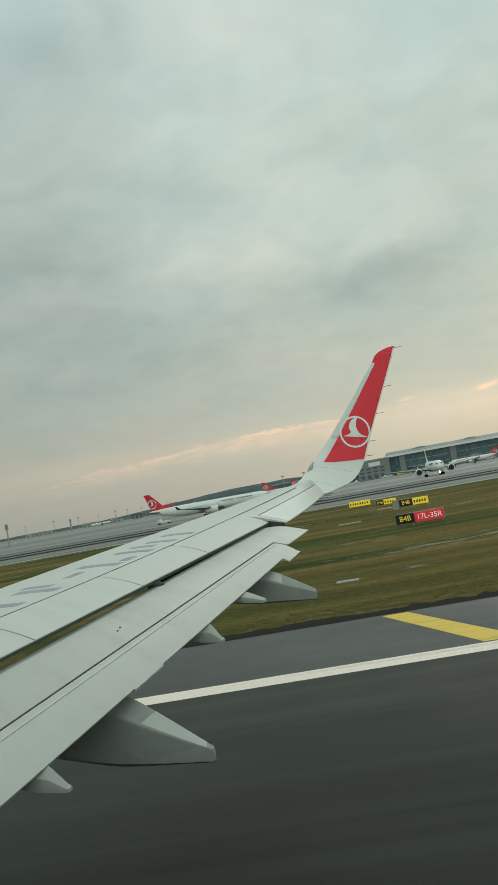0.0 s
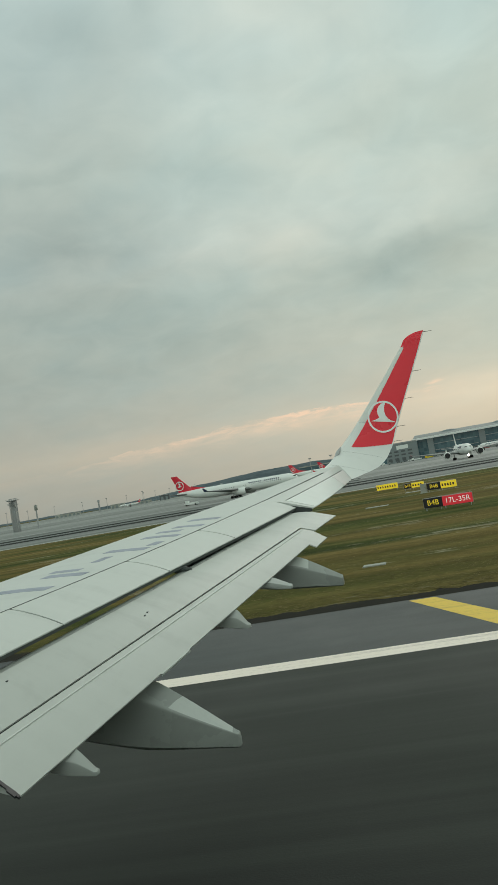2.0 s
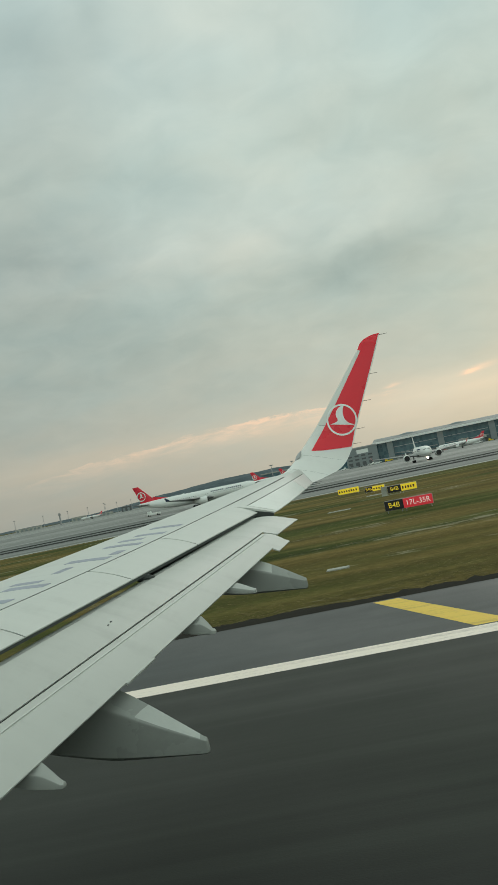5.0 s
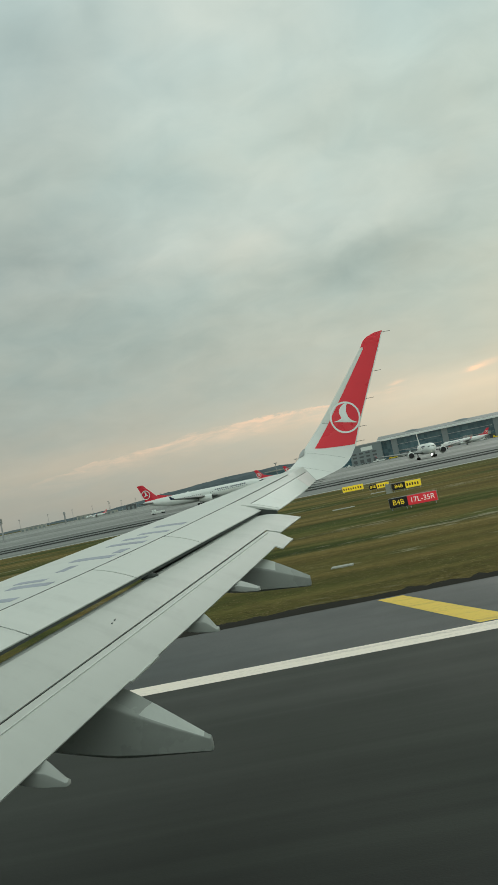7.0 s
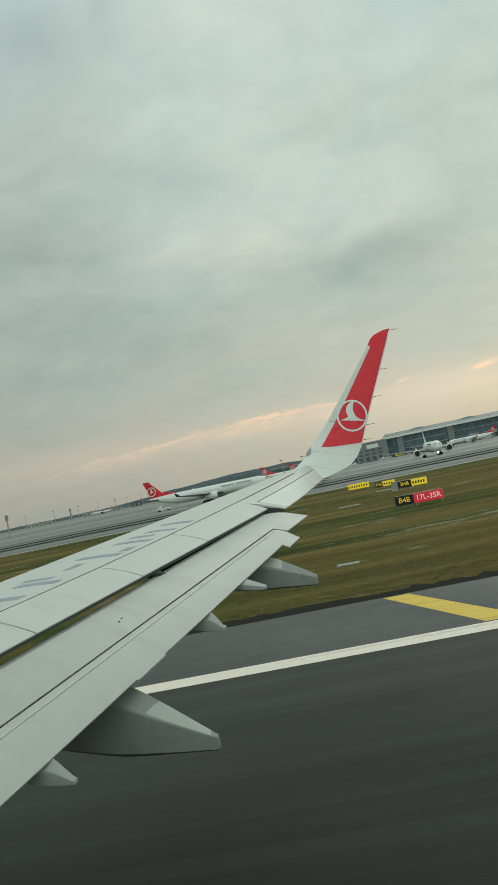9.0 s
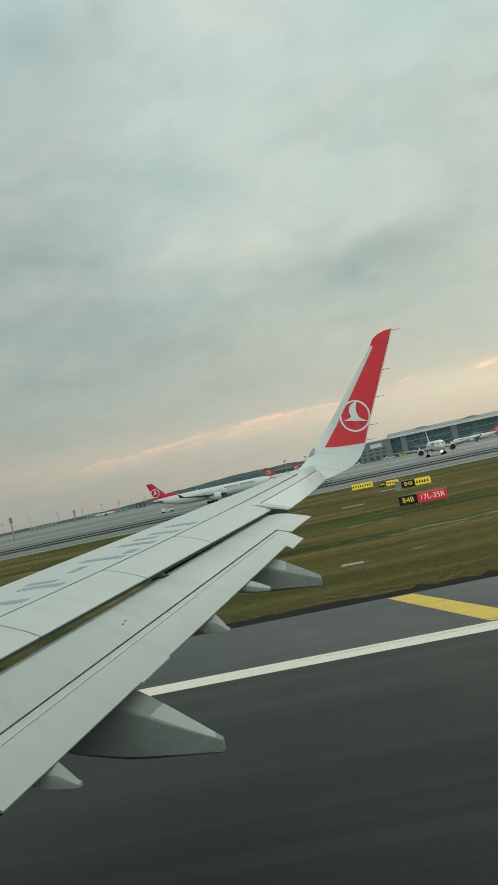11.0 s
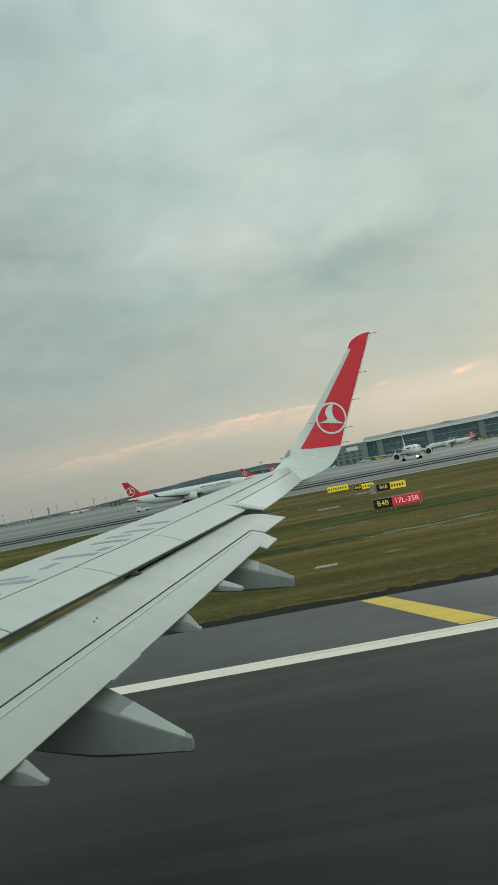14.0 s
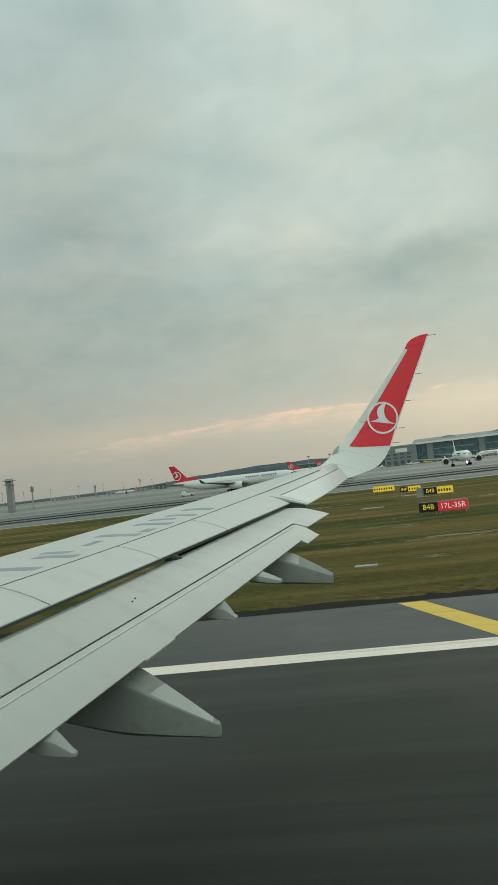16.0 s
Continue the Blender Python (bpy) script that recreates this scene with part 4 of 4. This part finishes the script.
airliner("white narrow-body airliner with lit landing light", stand(5.2, 446, -84), 54, 2.7, 49, False, True)
airliner("small-looking white airliner far across the apron", stand(-580, 1480, -172), 40, 1.98, 35.8)
airliner("white narrow-body airliner with red tail beside the terminal", stand(41, 720, 176), 38, 1.98, 35.8)
airliner("white narrow-body airliner far off on the apron", stand(-262, 900, 165), 38, 1.98, 35.8, False)


# ---- terminal ----
terminal = thing("terminal_building", "long terminal building with dark glass and a pale roof", "terminal", at_=pose(0, 905, fall(900) + 0.03, 0, 0, -3))
part("wall", box(-33, 330, 0, 60, 0, 20.3), M["facade"], terminal, "dark blue glass facade", smooth=False)
roof = []
for k in np.linspace(0, 1, 9):
    roof.append([(x, -3 + 66 * k, 21.0 + 4.4 * math.sin(k * math.pi)) for x in (-36, 334)] + [(x, -3 + 66 * k, 20.3 + 4.4 * math.sin(k * math.pi) * 0.8) for x in (334, -36)])
part("roof", loft(roof), M["roofing"], terminal, "grey curved metal roof")
part("fascia", box(-36.5, 334.5, -4.2, -3, 19.6, 21.6), M["white"], terminal, "white roof edge", smooth=False)
for i in range(7):
    x = -22 + i * 52
    part("pier", box(x, x + 6.0, -2.4, 1, 0, 19.6), M["panel"], terminal, "grey panelled pier", smooth=False)
    lump = [[(x + 12 + 20 * k, 12 + 14 * u, 23.4 + (2.6 * math.sin(math.pi * min(max(k, 0.02), 0.98)) ** 0.5) * v) for u, v in ((0, 0), (0.1, 0.8), (0.5, 1), (0.9, 0.8), (1, 0))] for k in np.linspace(0, 1, 9)]
    part("skylight", loft(lump), M["panel"], terminal)
    # Added dark box, standing in for vehicles and equipment below the facade.
    part("clutter_band", box(x + 6.4, x + 51.6, -1.6, 0.2, 0, 4.2), M["ducts"], terminal, "dark band standing in for equipment along the terminal's foot", smooth=False)
    for k in range(4):
        part("service_door", box(x + 9 + k * 11, x + 13 + k * 11, -1.75, -1.55, 0, 3.4), M["panel"], terminal, smooth=False)
for i in range(7):
    x = -15.5 + i * 52
    for z in (6.5, 13.0):
        part("ledge", box(x, x + 44, -0.5, 0.3, z, z + 0.5), M["steel"], terminal, smooth=False)
annex = thing("annex_building", "plain grey block at the end of the terminal", "building", at_=pose(-50, 900, fall(900) + 0.03))
part("wall", box(-16, 17.6, 0, 45, 0, 19.4), M["panel"], annex, "grey panelled wall", smooth=False)
for i in range(4):
    for z in (7.0, 10.6):
        part("window", box(-14 + i * 7, -9.6 + i * 7, -0.12, 0.1, z, z + 1.7), M["ducts"], annex, smooth=False)
part("roof", box(-16.5, 17.4, -0.5, 45.5, 19.4, 20.6), M["steel"], annex, smooth=False)
part("sign_board", box(-4, 8, -0.5, -0.05, 13.6, 17.6), M["white"], annex, "white wall sign", smooth=False)
for i in range(4):
    part("door", box(-14 + i * 7, -10 + i * 7, -0.2, 0.2, 0, 5), M["ducts"], annex, smooth=False)
pier = thing("terminal_pier", "low dark glazed pier reaching out from the terminal", "terminal", at_=pose(-66, 1075, fall(900) + 0.03, 0, 0, 8))
part("wall", box(-120, 0, 0, 30, 0, 13), M["facade"], pier, "dark glass wall", smooth=False)
part("roof", box(-121, 1, -1, 31, 13, 14.2), M["concrete"], pier, "pale flat roof", smooth=False)


# ---- apron lamp masts ----
def mast_at(x, y, height):
    ob = thing("floodlight_mast", "slim grey apron floodlight mast", "lamp mast", "apron floodlight masts", pose(x, y, fall(y) + 0.03))
    part("pole", tube([(0, 0, 0), (0, 0, height)], [0.42, 0.24], 8), M["steel"], ob)
    part("lamp_ring", tube([(0, 0, height - 0.8), (0, 0, height + 0.2)], [1.6, 1.8], 12), M["steel"], ob)
    return ob


for i, x in enumerate((-742, -690, -636, -590, -553, -521, -500, -474, -450, -428)):
    mast_at(x * (1 + 0.05 * i), 1400 * (1 + 0.05 * i), 24)
for x, y in ((-150, 930), (-128, 940), (-101, 930), (-90, 960), (-700, 1250), (-560, 1500)):
    mast_at(x, y, 24 if y > 1000 else 21)
slim = thing("radio_mast", "slim grey mast with square head on the apron", "mast", at_=pose(-640, 1480, fall(900) + 0.03))
part("shaft", box(-1.1, 1.1, -1.1, 1.1, 0, 22, 0.2), M["steel"], slim)
part("head", box(-1.8, 1.8, -1.8, 1.8, 17.5, 21, 0.2), M["steel"], slim)
tower = thing("lattice_tower", "grey steel lattice tower with railed platforms", "tower", at_=pose(-307, 560, fall(560) + 0.03, 0, 0, 20))
for sx in (-2.2, 2.2):
    for sy in (-2.2, 2.2):
        part("leg", tube([(sx, sy, 0), (sx, sy, 24)], [0.28, 0.24], 6), M["steel"], tower)
for k in range(8):
    z = 3 * k
    for a, b in (((-2.2, -2.2), (2.2, -2.2)), ((2.2, -2.2), (2.2, 2.2)), ((2.2, 2.2), (-2.2, 2.2)), ((-2.2, 2.2), (-2.2, -2.2))):
        part("brace", tube([(*a, z), (*b, z + 3)], [0.13, 0.13], 5), M["steel"], tower)
        part("rung", tube([(*a, z + 3), (*b, z + 3)], [0.13, 0.13], 5), M["steel"], tower)
part("stair_core", box(-1.3, 1.3, -1.3, 1.3, 0, 23, 0.1), M["steel"], tower)
for z, w_ in ((19.5, 3.6), (22.6, 4.2)):
    part("platform", box(-w_, w_, -w_, w_, z, z + 0.35, 0.08), M["steel"], tower)
    part("railing", box(-w_, w_, -w_, -w_ + 0.1, z + 0.9, z + 1.1), M["steel"], tower, smooth=False)
cell = thing("antenna_mast", "slim antenna mast with panel aerials", "mast", at_=pose(-290, 560, fall(560) + 0.03))
part("pole", tube([(0, 0, 0), (0, 0, 17)], [0.6, 0.45], 8), M["steel"], cell)
for a in (0, 2.1, 4.2):
    part("aerial", box(0.9 * math.cos(a) - 0.35, 0.9 * math.cos(a) + 0.35, 0.9 * math.sin(a) - 0.3, 0.9 * math.sin(a) + 0.3, 13, 16.6, 0.1), M["concrete"], cell)


# ---- vehicles and boarding bridges at the terminal ----
def van(x, y, turn, length, colour, label):
    ob = thing("service_vehicle", label, "vehicle", "apron vehicles", pose(x, y, fall(y) + 0.03, 0, 0, turn))
    part("body", box(-length / 2, length / 2, -1.1, 1.1, 0.5, 1.5, 0.15), colour, ob)
    part("cab", box(length / 2 - 2.2, length / 2 - 0.2, -1.05, 1.05, 1.5, 2.6, 0.25), colour, ob)
    part("windscreen", box(length / 2 - 0.24, length / 2 - 0.12, -0.85, 0.85, 1.65, 2.4), M["glass"], ob, smooth=False)
    for wx in (-length / 2 + 0.9, length / 2 - 0.9):
        for wy in (-1.0, 1.0):
            part("wheel", tube([(wx, wy - 0.14, 0.45), (wx, wy + 0.14, 0.45)], [0.45, 0.45], 12), M["rubber"], ob)
    return ob


for x, y, turn, length, colour, label in ((-40, 872, 10, 6, "white", "white service van on the apron"), (-22, 868, 170, 8, "yellow", "yellow baggage tug on the apron"), (18, 860, 20, 9, "white", "white catering truck on the apron"),
                                          (33, 856, 185, 6, "red", "red service van on the apron"), (62, 850, 5, 10, "white", "white fuel truck on the apron"), (77, 848, 175, 6, "yellow", "yellow ground power cart on the apron"), (-205, 905, 0, 9, "white", "white catering truck on the apron")):
    van(x, y, turn, length, M[colour], label)
rng_v = random.Random(8)
for i in range(22):
    colour = ("white", "white", "panel", "panel", "white", "ducts")[i % 6]
    name_ = {"white": "white", "panel": "grey", "ducts": "dark grey"}[colour]
    van(-150 + i * 11.5 + rng_v.uniform(-4, 4), 884 - rng_v.uniform(0, 34) - 0.05 * max(0, -150 + i * 11.5), rng_v.choice((0, 180)) + rng_v.uniform(-15, 15), rng_v.choice((5, 6, 8, 10)), M[colour], name_ + " service vehicle standing by the terminal")
for x in (8, 52, 70):
    ob = thing("boarding_bridge", "grey boarding bridge reaching from the terminal", "boarding bridge", "boarding bridges", pose(x, 866, fall(860) + 0.03, 0, 0, 80))
    part("tunnel", box(-14, 38, -1.6, 1.6, 4.4, 7.6, 0.2), M["concrete"], ob)
    part("head", box(-18, -13.5, -2.2, 2.2, 4.0, 7.9, 0.3), M["steel"], ob)
    part("leg", tube([(-8, 0, 0), (-8, 0, 4.5)], [0.5, 0.5], 8), M["steel"], ob)
    part("column", tube([(36, 0, 0), (36, 0, 4.5)], [1.0, 1.0], 10), M["concrete"], ob)


# ---- low sheds far across the apron ----
for x, y, w, h_, label in ((-905, 1900, 60, 7, "long low pale shed far across the apron"), (-800, 1960, 34, 9, "small pale shed far across the apron"), (-716, 1900, 46, 6, "long low grey shed far across the apron"), (-640, 1850, 22, 11, "small dark block far across the apron")):
    shed = thing("shed", label, "building", "sheds across the apron", pose(x, y, fall(900) + 0.03, 0, 0, 16))
    part("wall", box(-w / 2, w / 2, 0, 18, 0, h_), M["ducts"] if "dark" in label else M["concrete"], shed, smooth=False)
    part("roof", box(-w / 2 - 0.6, w / 2 + 0.6, -0.6, 18.6, h_, h_ + 0.7), M["steel"], shed, smooth=False)
    for k in range(int(w / 10)):
        part("door", box(-w / 2 + 3 + k * 10, -w / 2 + 8 + k * 10, -0.12, 0.1, 0, h_ * 0.7), M["panel"], shed, smooth=False)


# ---- hills ----
def ridge(name, x0, x1, y0, profile, label, seed):
    xs = np.linspace(x0, x1, 140)
    ys = np.linspace(y0 - 260, y0 + 500, 12)

    def height(x, y):
        k = max(0.0, 1 - ((y - y0) / (260 if y < y0 else 500)) ** 2)
        return -3.0 + (profile(x) + 3.0 + 4.0 * noise.noise(Vector((x * 0.012, y * 0.012, seed)))) * k + 2.2 * k * noise.noise(Vector((x * 0.06, y * 0.06, seed + 5)))
    return single(name, sheet(xs, ys, height), M["hill"], label, "hill", "structure")


ridge("backdrop_hill", -1250, 250, 2900, curve(*[((-1250), -3), (-1130, 5), (-1060, 9), (-980, 14), (-890, 22), (-765, 31), (-620, 37), (-460, 36), (-340, 33), (-100, 26), (250, 12)]), "dark wooded hill beyond the airfield", 1)
ridge("backdrop_ridge", -2600, 2600, 3900, curve((-2600, 3), (-1500, 8), (-700, 20), (0, 34), (800, 40), (2600, 30)), "low grey ridge along the horizon", 9)


# ---- signs, lights and pads on the grass ----
def letters(text, size, mat, parent, x, y, z):
    cu = bpy.data.curves.new("writing", "FONT")
    cu.body, cu.size, cu.align_x, cu.align_y, cu.extrude = text, size, "CENTER", "CENTER", 0.004
    tmp = new("writing", cu)
    me = bpy.data.meshes.new_from_object(tmp.evaluated_get(bpy.context.evaluated_depsgraph_get()))
    bpy.data.objects.remove(tmp)
    me.materials.clear()
    me.materials.append(mat)
    ob = new("writing", me)
    ob.matrix_world = pose(x, y, z, 90, 0, 0)
    ob.parent = parent
    return ob


def airfield_sign(label, x, y, turn, fields, height):
    """fields: text (or None for bars), width, plate, ink."""
    ob = thing("airfield_sign", label, "sign", "airfield signs", pose(x, y, fall(y), 0, 0, turn))
    at_x = 0.0
    for text, width, plate, ink in fields:
        face = part("panel", box(at_x, at_x + width - 0.02, -0.1, 0.1, 0.22, 0.22 + height, 0.02), plate, ob, smooth=False)
        mid = at_x + width / 2
        if text:
            letters(text, height * 0.78, ink, face, mid, -0.106, 0.22 + height / 2)
        else:
            n = max(3, int(width / 0.34))
            for i in range(n):
                bx = at_x + 0.14 + i * (width - 0.28) / n
                part("bar", box(bx, bx + 0.16, -0.106, -0.1, 0.22 + height * 0.3, 0.22 + height * 0.68), ink, face, smooth=False)
        for fx in (at_x + 0.15, at_x + width - 0.17):
            part("post", tube([(fx, 0, -0.02), (fx, 0, 0.24)], [0.035, 0.03], 8), M["steel"], ob)
        at_x += width
    part("frame", box(-0.03, at_x + 0.01, 0.02, 0.12, 0.19, 0.25 + height), M["steel"], ob, smooth=False)
    return ob


airfield_sign("red and black runway holding sign on the grass", -2.75, 67.2, -7, [("B4B", 1.45, M["black"], M["yellow_lit"]), ("17L-35R", 2.25, M["red_lit"], M["white_lit"])], 0.72)
airfield_sign("black and yellow taxiway direction sign on the grass", -3.3, 97.5, -7, [("B4B", 1.5, M["black"], M["yellow_lit"]), (None, 1.75, M["yellow_lit"], M["black"])], 0.74)
airfield_sign("small black and yellow taxiway sign on the grass", -6.7, 112.5, -5, [("B4B", 1.0, M["black"], M["yellow_lit"]), (None, 1.6, M["yellow_lit"], M["black"])], 0.62)
airfield_sign("yellow taxiway sign with unreadable marks on the grass", -11.0, 122, -5, [(None, 3.0, M["yellow_lit"], M["black"])], 0.74)

box_at = pose(-3.72, 97.5, fall(97.5), 0, 0, -7)
cabinet = thing("equipment_cabinet", "small pale grey equipment cabinet beside a sign on the grass", "cabinet", at_=box_at)
part("base", box(-0.36, 0.36, -0.22, 0.22, -0.03, 0.14, 0.02), M["concrete"], cabinet)
part("body", box(-0.32, 0.32, -0.18, 0.18, 0.14, 0.98, 0.02), M["concrete"], cabinet)
part("lid", box(-0.35, 0.35, -0.21, 0.21, 0.98, 1.03, 0.012), M["steel"], cabinet)
part("handle", box(0.20, 0.23, -0.205, -0.178, 0.5, 0.64), M["black"], cabinet, smooth=False)


def papi(x, y):
    ob = thing("approach_light_unit", "black approach light box with yellow top on a concrete pad", "approach light", "approach lights", pose(x, y, 0))
    part("pad", box(-0.75, 0.75, -0.55, 0.55, -0.05, 0.06, 0.02), M["concrete"], ob, smooth=False)
    for fx in (-0.3, 0.3):
        part("leg", tube([(fx, 0, 0.04), (fx, 0, 0.36)], [0.035, 0.035], 8), M["steel"], ob)
    part("housing", box(-0.46, 0.46, -0.4, 0.4, 0.30, 0.56, 0.04), M["black"], ob)
    part("lid", box(-0.50, 0.50, -0.42, 0.42, 0.56, 0.62, 0.02), M["yellow"], ob, "yellow sheet-metal lid")
    return ob


for y in (69.7, 60.2, 50.8, 41.3):
    papi(*on_runway(34, y).xy)


def barrier(x, y, turn, label):
    ob = thing("concrete_barrier", label, "barrier", "concrete barriers", pose(x, y, 0, 0, 0, turn))
    prof = [(-0.3, 0), (-0.3, 0.12), (-0.14, 0.35), (-0.09, 0.85), (0.09, 0.85), (0.14, 0.35), (0.3, 0.12), (0.3, 0)]
    part("body", loft([[(x_, py, pz) for py, pz in prof] for x_ in (-0.85, -0.83, 0.83, 0.85)]), M["concrete"], ob, smooth=False)
    part("lamp", tube([(0.2, -0.13, 0.55), (0.2, -0.08, 0.58)], [0.07, 0.06], 10), M["orange"], ob, "orange warning lamp")
    return ob


for i in range(2):
    barrier(23.2 + i * 1.78, 66.6 + i * 0.1, 4, "pale concrete barrier with an orange lamp on the grass")

for x, y, w, d in ((-4.6, 37.5, 1.0, 0.6), (-9.0, 84, 2.2, 1.0), (-6.2, 104, 2.8, 1.3)):
    tagged(single("concrete_pad", box(x, x + w, y, y + d, -0.05, 0.05, 0.02), M["concrete"], "flat pale concrete pad set in the grass", "pad", smooth=False), group="pads in the grass")

# dry blades combed flat along the runway, thinning with distance
rng = np.random.default_rng(4)
count = 60000
gy = 28.5 + 75 * rng.random(count) ** 1.6
gx = -gy * 0.72 + rng.random(count) * (gy * 1.05 + 4)
patch = np.array([noise.noise(Vector((x * 0.10, y * 0.35, 3))) for x, y in zip(gx, gy)])
keep = patch + 0.35 * rng.normal(0, 1, count) > -0.05
gx, gy, patch = gx[keep], gy[keep], patch[keep]
count = len(gx)
gh = 0.012 + 0.03 * rng.random(count)
far = 0.10 + 0.28 * rng.random(count)
wv = 0.010 + 0.022 * rng.random(count)
lean = np.stack([far * np.where(rng.random(count) < 0.5, 1, -1), rng.normal(0, 0.05, count)], 1)
co = np.zeros((count, 3, 3))
co[:, 0] = np.stack([gx, gy - wv, np.full(count, 0.004)], 1)
co[:, 1] = np.stack([gx, gy + wv, np.full(count, 0.004)], 1)
co[:, 2] = np.stack([gx + lean[:, 0], gy + lean[:, 1], gh], 1)
me = bpy.data.meshes.new("grass_tufts")
me.from_pydata(co.reshape(-1, 3).tolist(), [], np.arange(count * 3).reshape(-1, 3).tolist())
me.materials.append(M["blade"])
tufts = new("grass_tufts", me)
tufts.matrix_world = RUNWAY
tagged(tufts, "short dry grass blades beside the shoulder", "grass", kind="stuff")

# yellow shoulder bar
bm = bmesh.new()
bm.faces.new([bm.verts.new(p) for p in ((-2.1, 27.2, 0.034), (-1.3, 27.3, 0.034), (1.55, 21.52, 0.034), (0.65, 21.42, 0.034))])
single("trim_yellow_bar", bm, M["lineYellow"], "worn yellow painted bar on the shoulder", "runway marking", "structure", smooth=False)


# ---- further aft along the runway: touchdown markings, the exit taxiway and its lights ----
def marking(name, x0, x1, y0, y1, mat, label):
    """A worn painted block on the runway, its ends a little uneven."""
    bm = bmesh.new()
    rows = []
    for k in np.linspace(0, 1, 9):
        y = y0 + (y1 - y0) * k
        rows.append([bm.verts.new((x0 + 0.12 * noise.noise(Vector((y * 1.7, 1, x0))), y, 0.034)), bm.verts.new((x1 + 0.12 * noise.noise(Vector((y * 1.7, 5, x1))), y, 0.034))])
    for a, b in zip(rows, rows[1:]):
        bm.faces.new((a[0], a[1], b[1], b[0]))
    single(name, bm, mat, label, "runway marking", "structure", smooth=False).matrix_world = RUNWAY


for y0, y1 in ((10.37, 12.22), (13.73, 15.67)):
    marking("trim_touchdown_stripe", 24, 46.5, y0, y1, M["lineWhite"], "worn white touchdown stripe on the runway")
marking("trim_aiming_block", 128, 178, 10.4, 18.75, M["lineWhite"], "broad white aiming block with dark tyre marks")


def ribbon(name, points, width, z, mat, label, category):
    """A flat band along a curved line of the plan."""
    bm = bmesh.new()
    rows = []
    for i, p in enumerate(points):
        a, b = Vector(points[max(i - 1, 0)]), Vector(points[min(i + 1, len(points) - 1)])
        n = Vector((a.y - b.y, b.x - a.x)).normalized() * width / 2
        rows.append([bm.verts.new((p[0] - n.x, p[1] - n.y, z)), bm.verts.new((p[0] + n.x, p[1] + n.y, z))])
    for a, b in zip(rows, rows[1:]):
        bm.faces.new((a[0], a[1], b[1], b[0]))
    single(name, bm, mat, label, category, "structure", smooth=False).matrix_world = RUNWAY


bm = bmesh.new()
near_, far_ = [], []
for k in np.linspace(0, 1, 25):
    y = 27.45 + (147.9 - 27.45) * k
    flare = 26 * (1 - min(k * 2.2, 1)) ** 2.2 + 22 * max(0, (k - 0.72) / 0.28) ** 2.2
    near_.append(bm.verts.new((62 - flare, y, 0.032)))
    far_.append(bm.verts.new((112 + flare, y, 0.032)))
for i in range(24):
    bm.faces.new((near_[i], far_[i], far_[i + 1], near_[i + 1]))
single("road_exit_taxiway", bm, M["taxiway"], "damp grey exit taxiway between grass islands", "taxiway", "structure", smooth=False).matrix_world = RUNWAY
bend = [(30 + 57 * math.sin(a), 18 + 50 * (1 - math.cos(a))) for a in np.linspace(0, math.pi / 2, 24)] + [(87, 68 + 8 * i) for i in range(1, 10)]
for off in (-0.22, 0.22):
    ribbon("trim_taxiway_line", [(x + off, y - off) for x, y in bend], 0.18, 0.037, M["lineYellow"], "thin yellow taxiway centre line", "taxiway marking")
for i in range(4):
    ribbon("trim_holding_line", [(64 + 3 * k, 84 + i * 0.9) for k in range(16)], 0.32, 0.037, M["lineYellow"], "yellow holding line across the taxiway", "taxiway marking")
M["stop"] = glowing("lit_red_stop_lamp", (1.0, 0.05, 0.04), 6.0)
for i in range(6):
    p = on_runway(67 + i * 8, 82, 0.032)
    ob = thing("stop_bar_light", "small flush red stop bar light in the taxiway", "taxiway light", "stop bar lights", pose(p.x, p.y, p.z))
    part("housing", tube([(0, 0, 0), (0, 0, 0.012), (0, 0, 0.03)], [0.16, 0.15, 0.07], 16), M["steel"], ob)
    part("lens", tube([(0, -0.06, 0.008), (0, -0.15, 0.006)], [0.022, 0.012], 8), M["stop"], ob, "lit red lens")

# a white apron van behind the taxiing airliner
van(-131, 418, 172, 7, M["white"], "white service van beside the taxiing airliner")
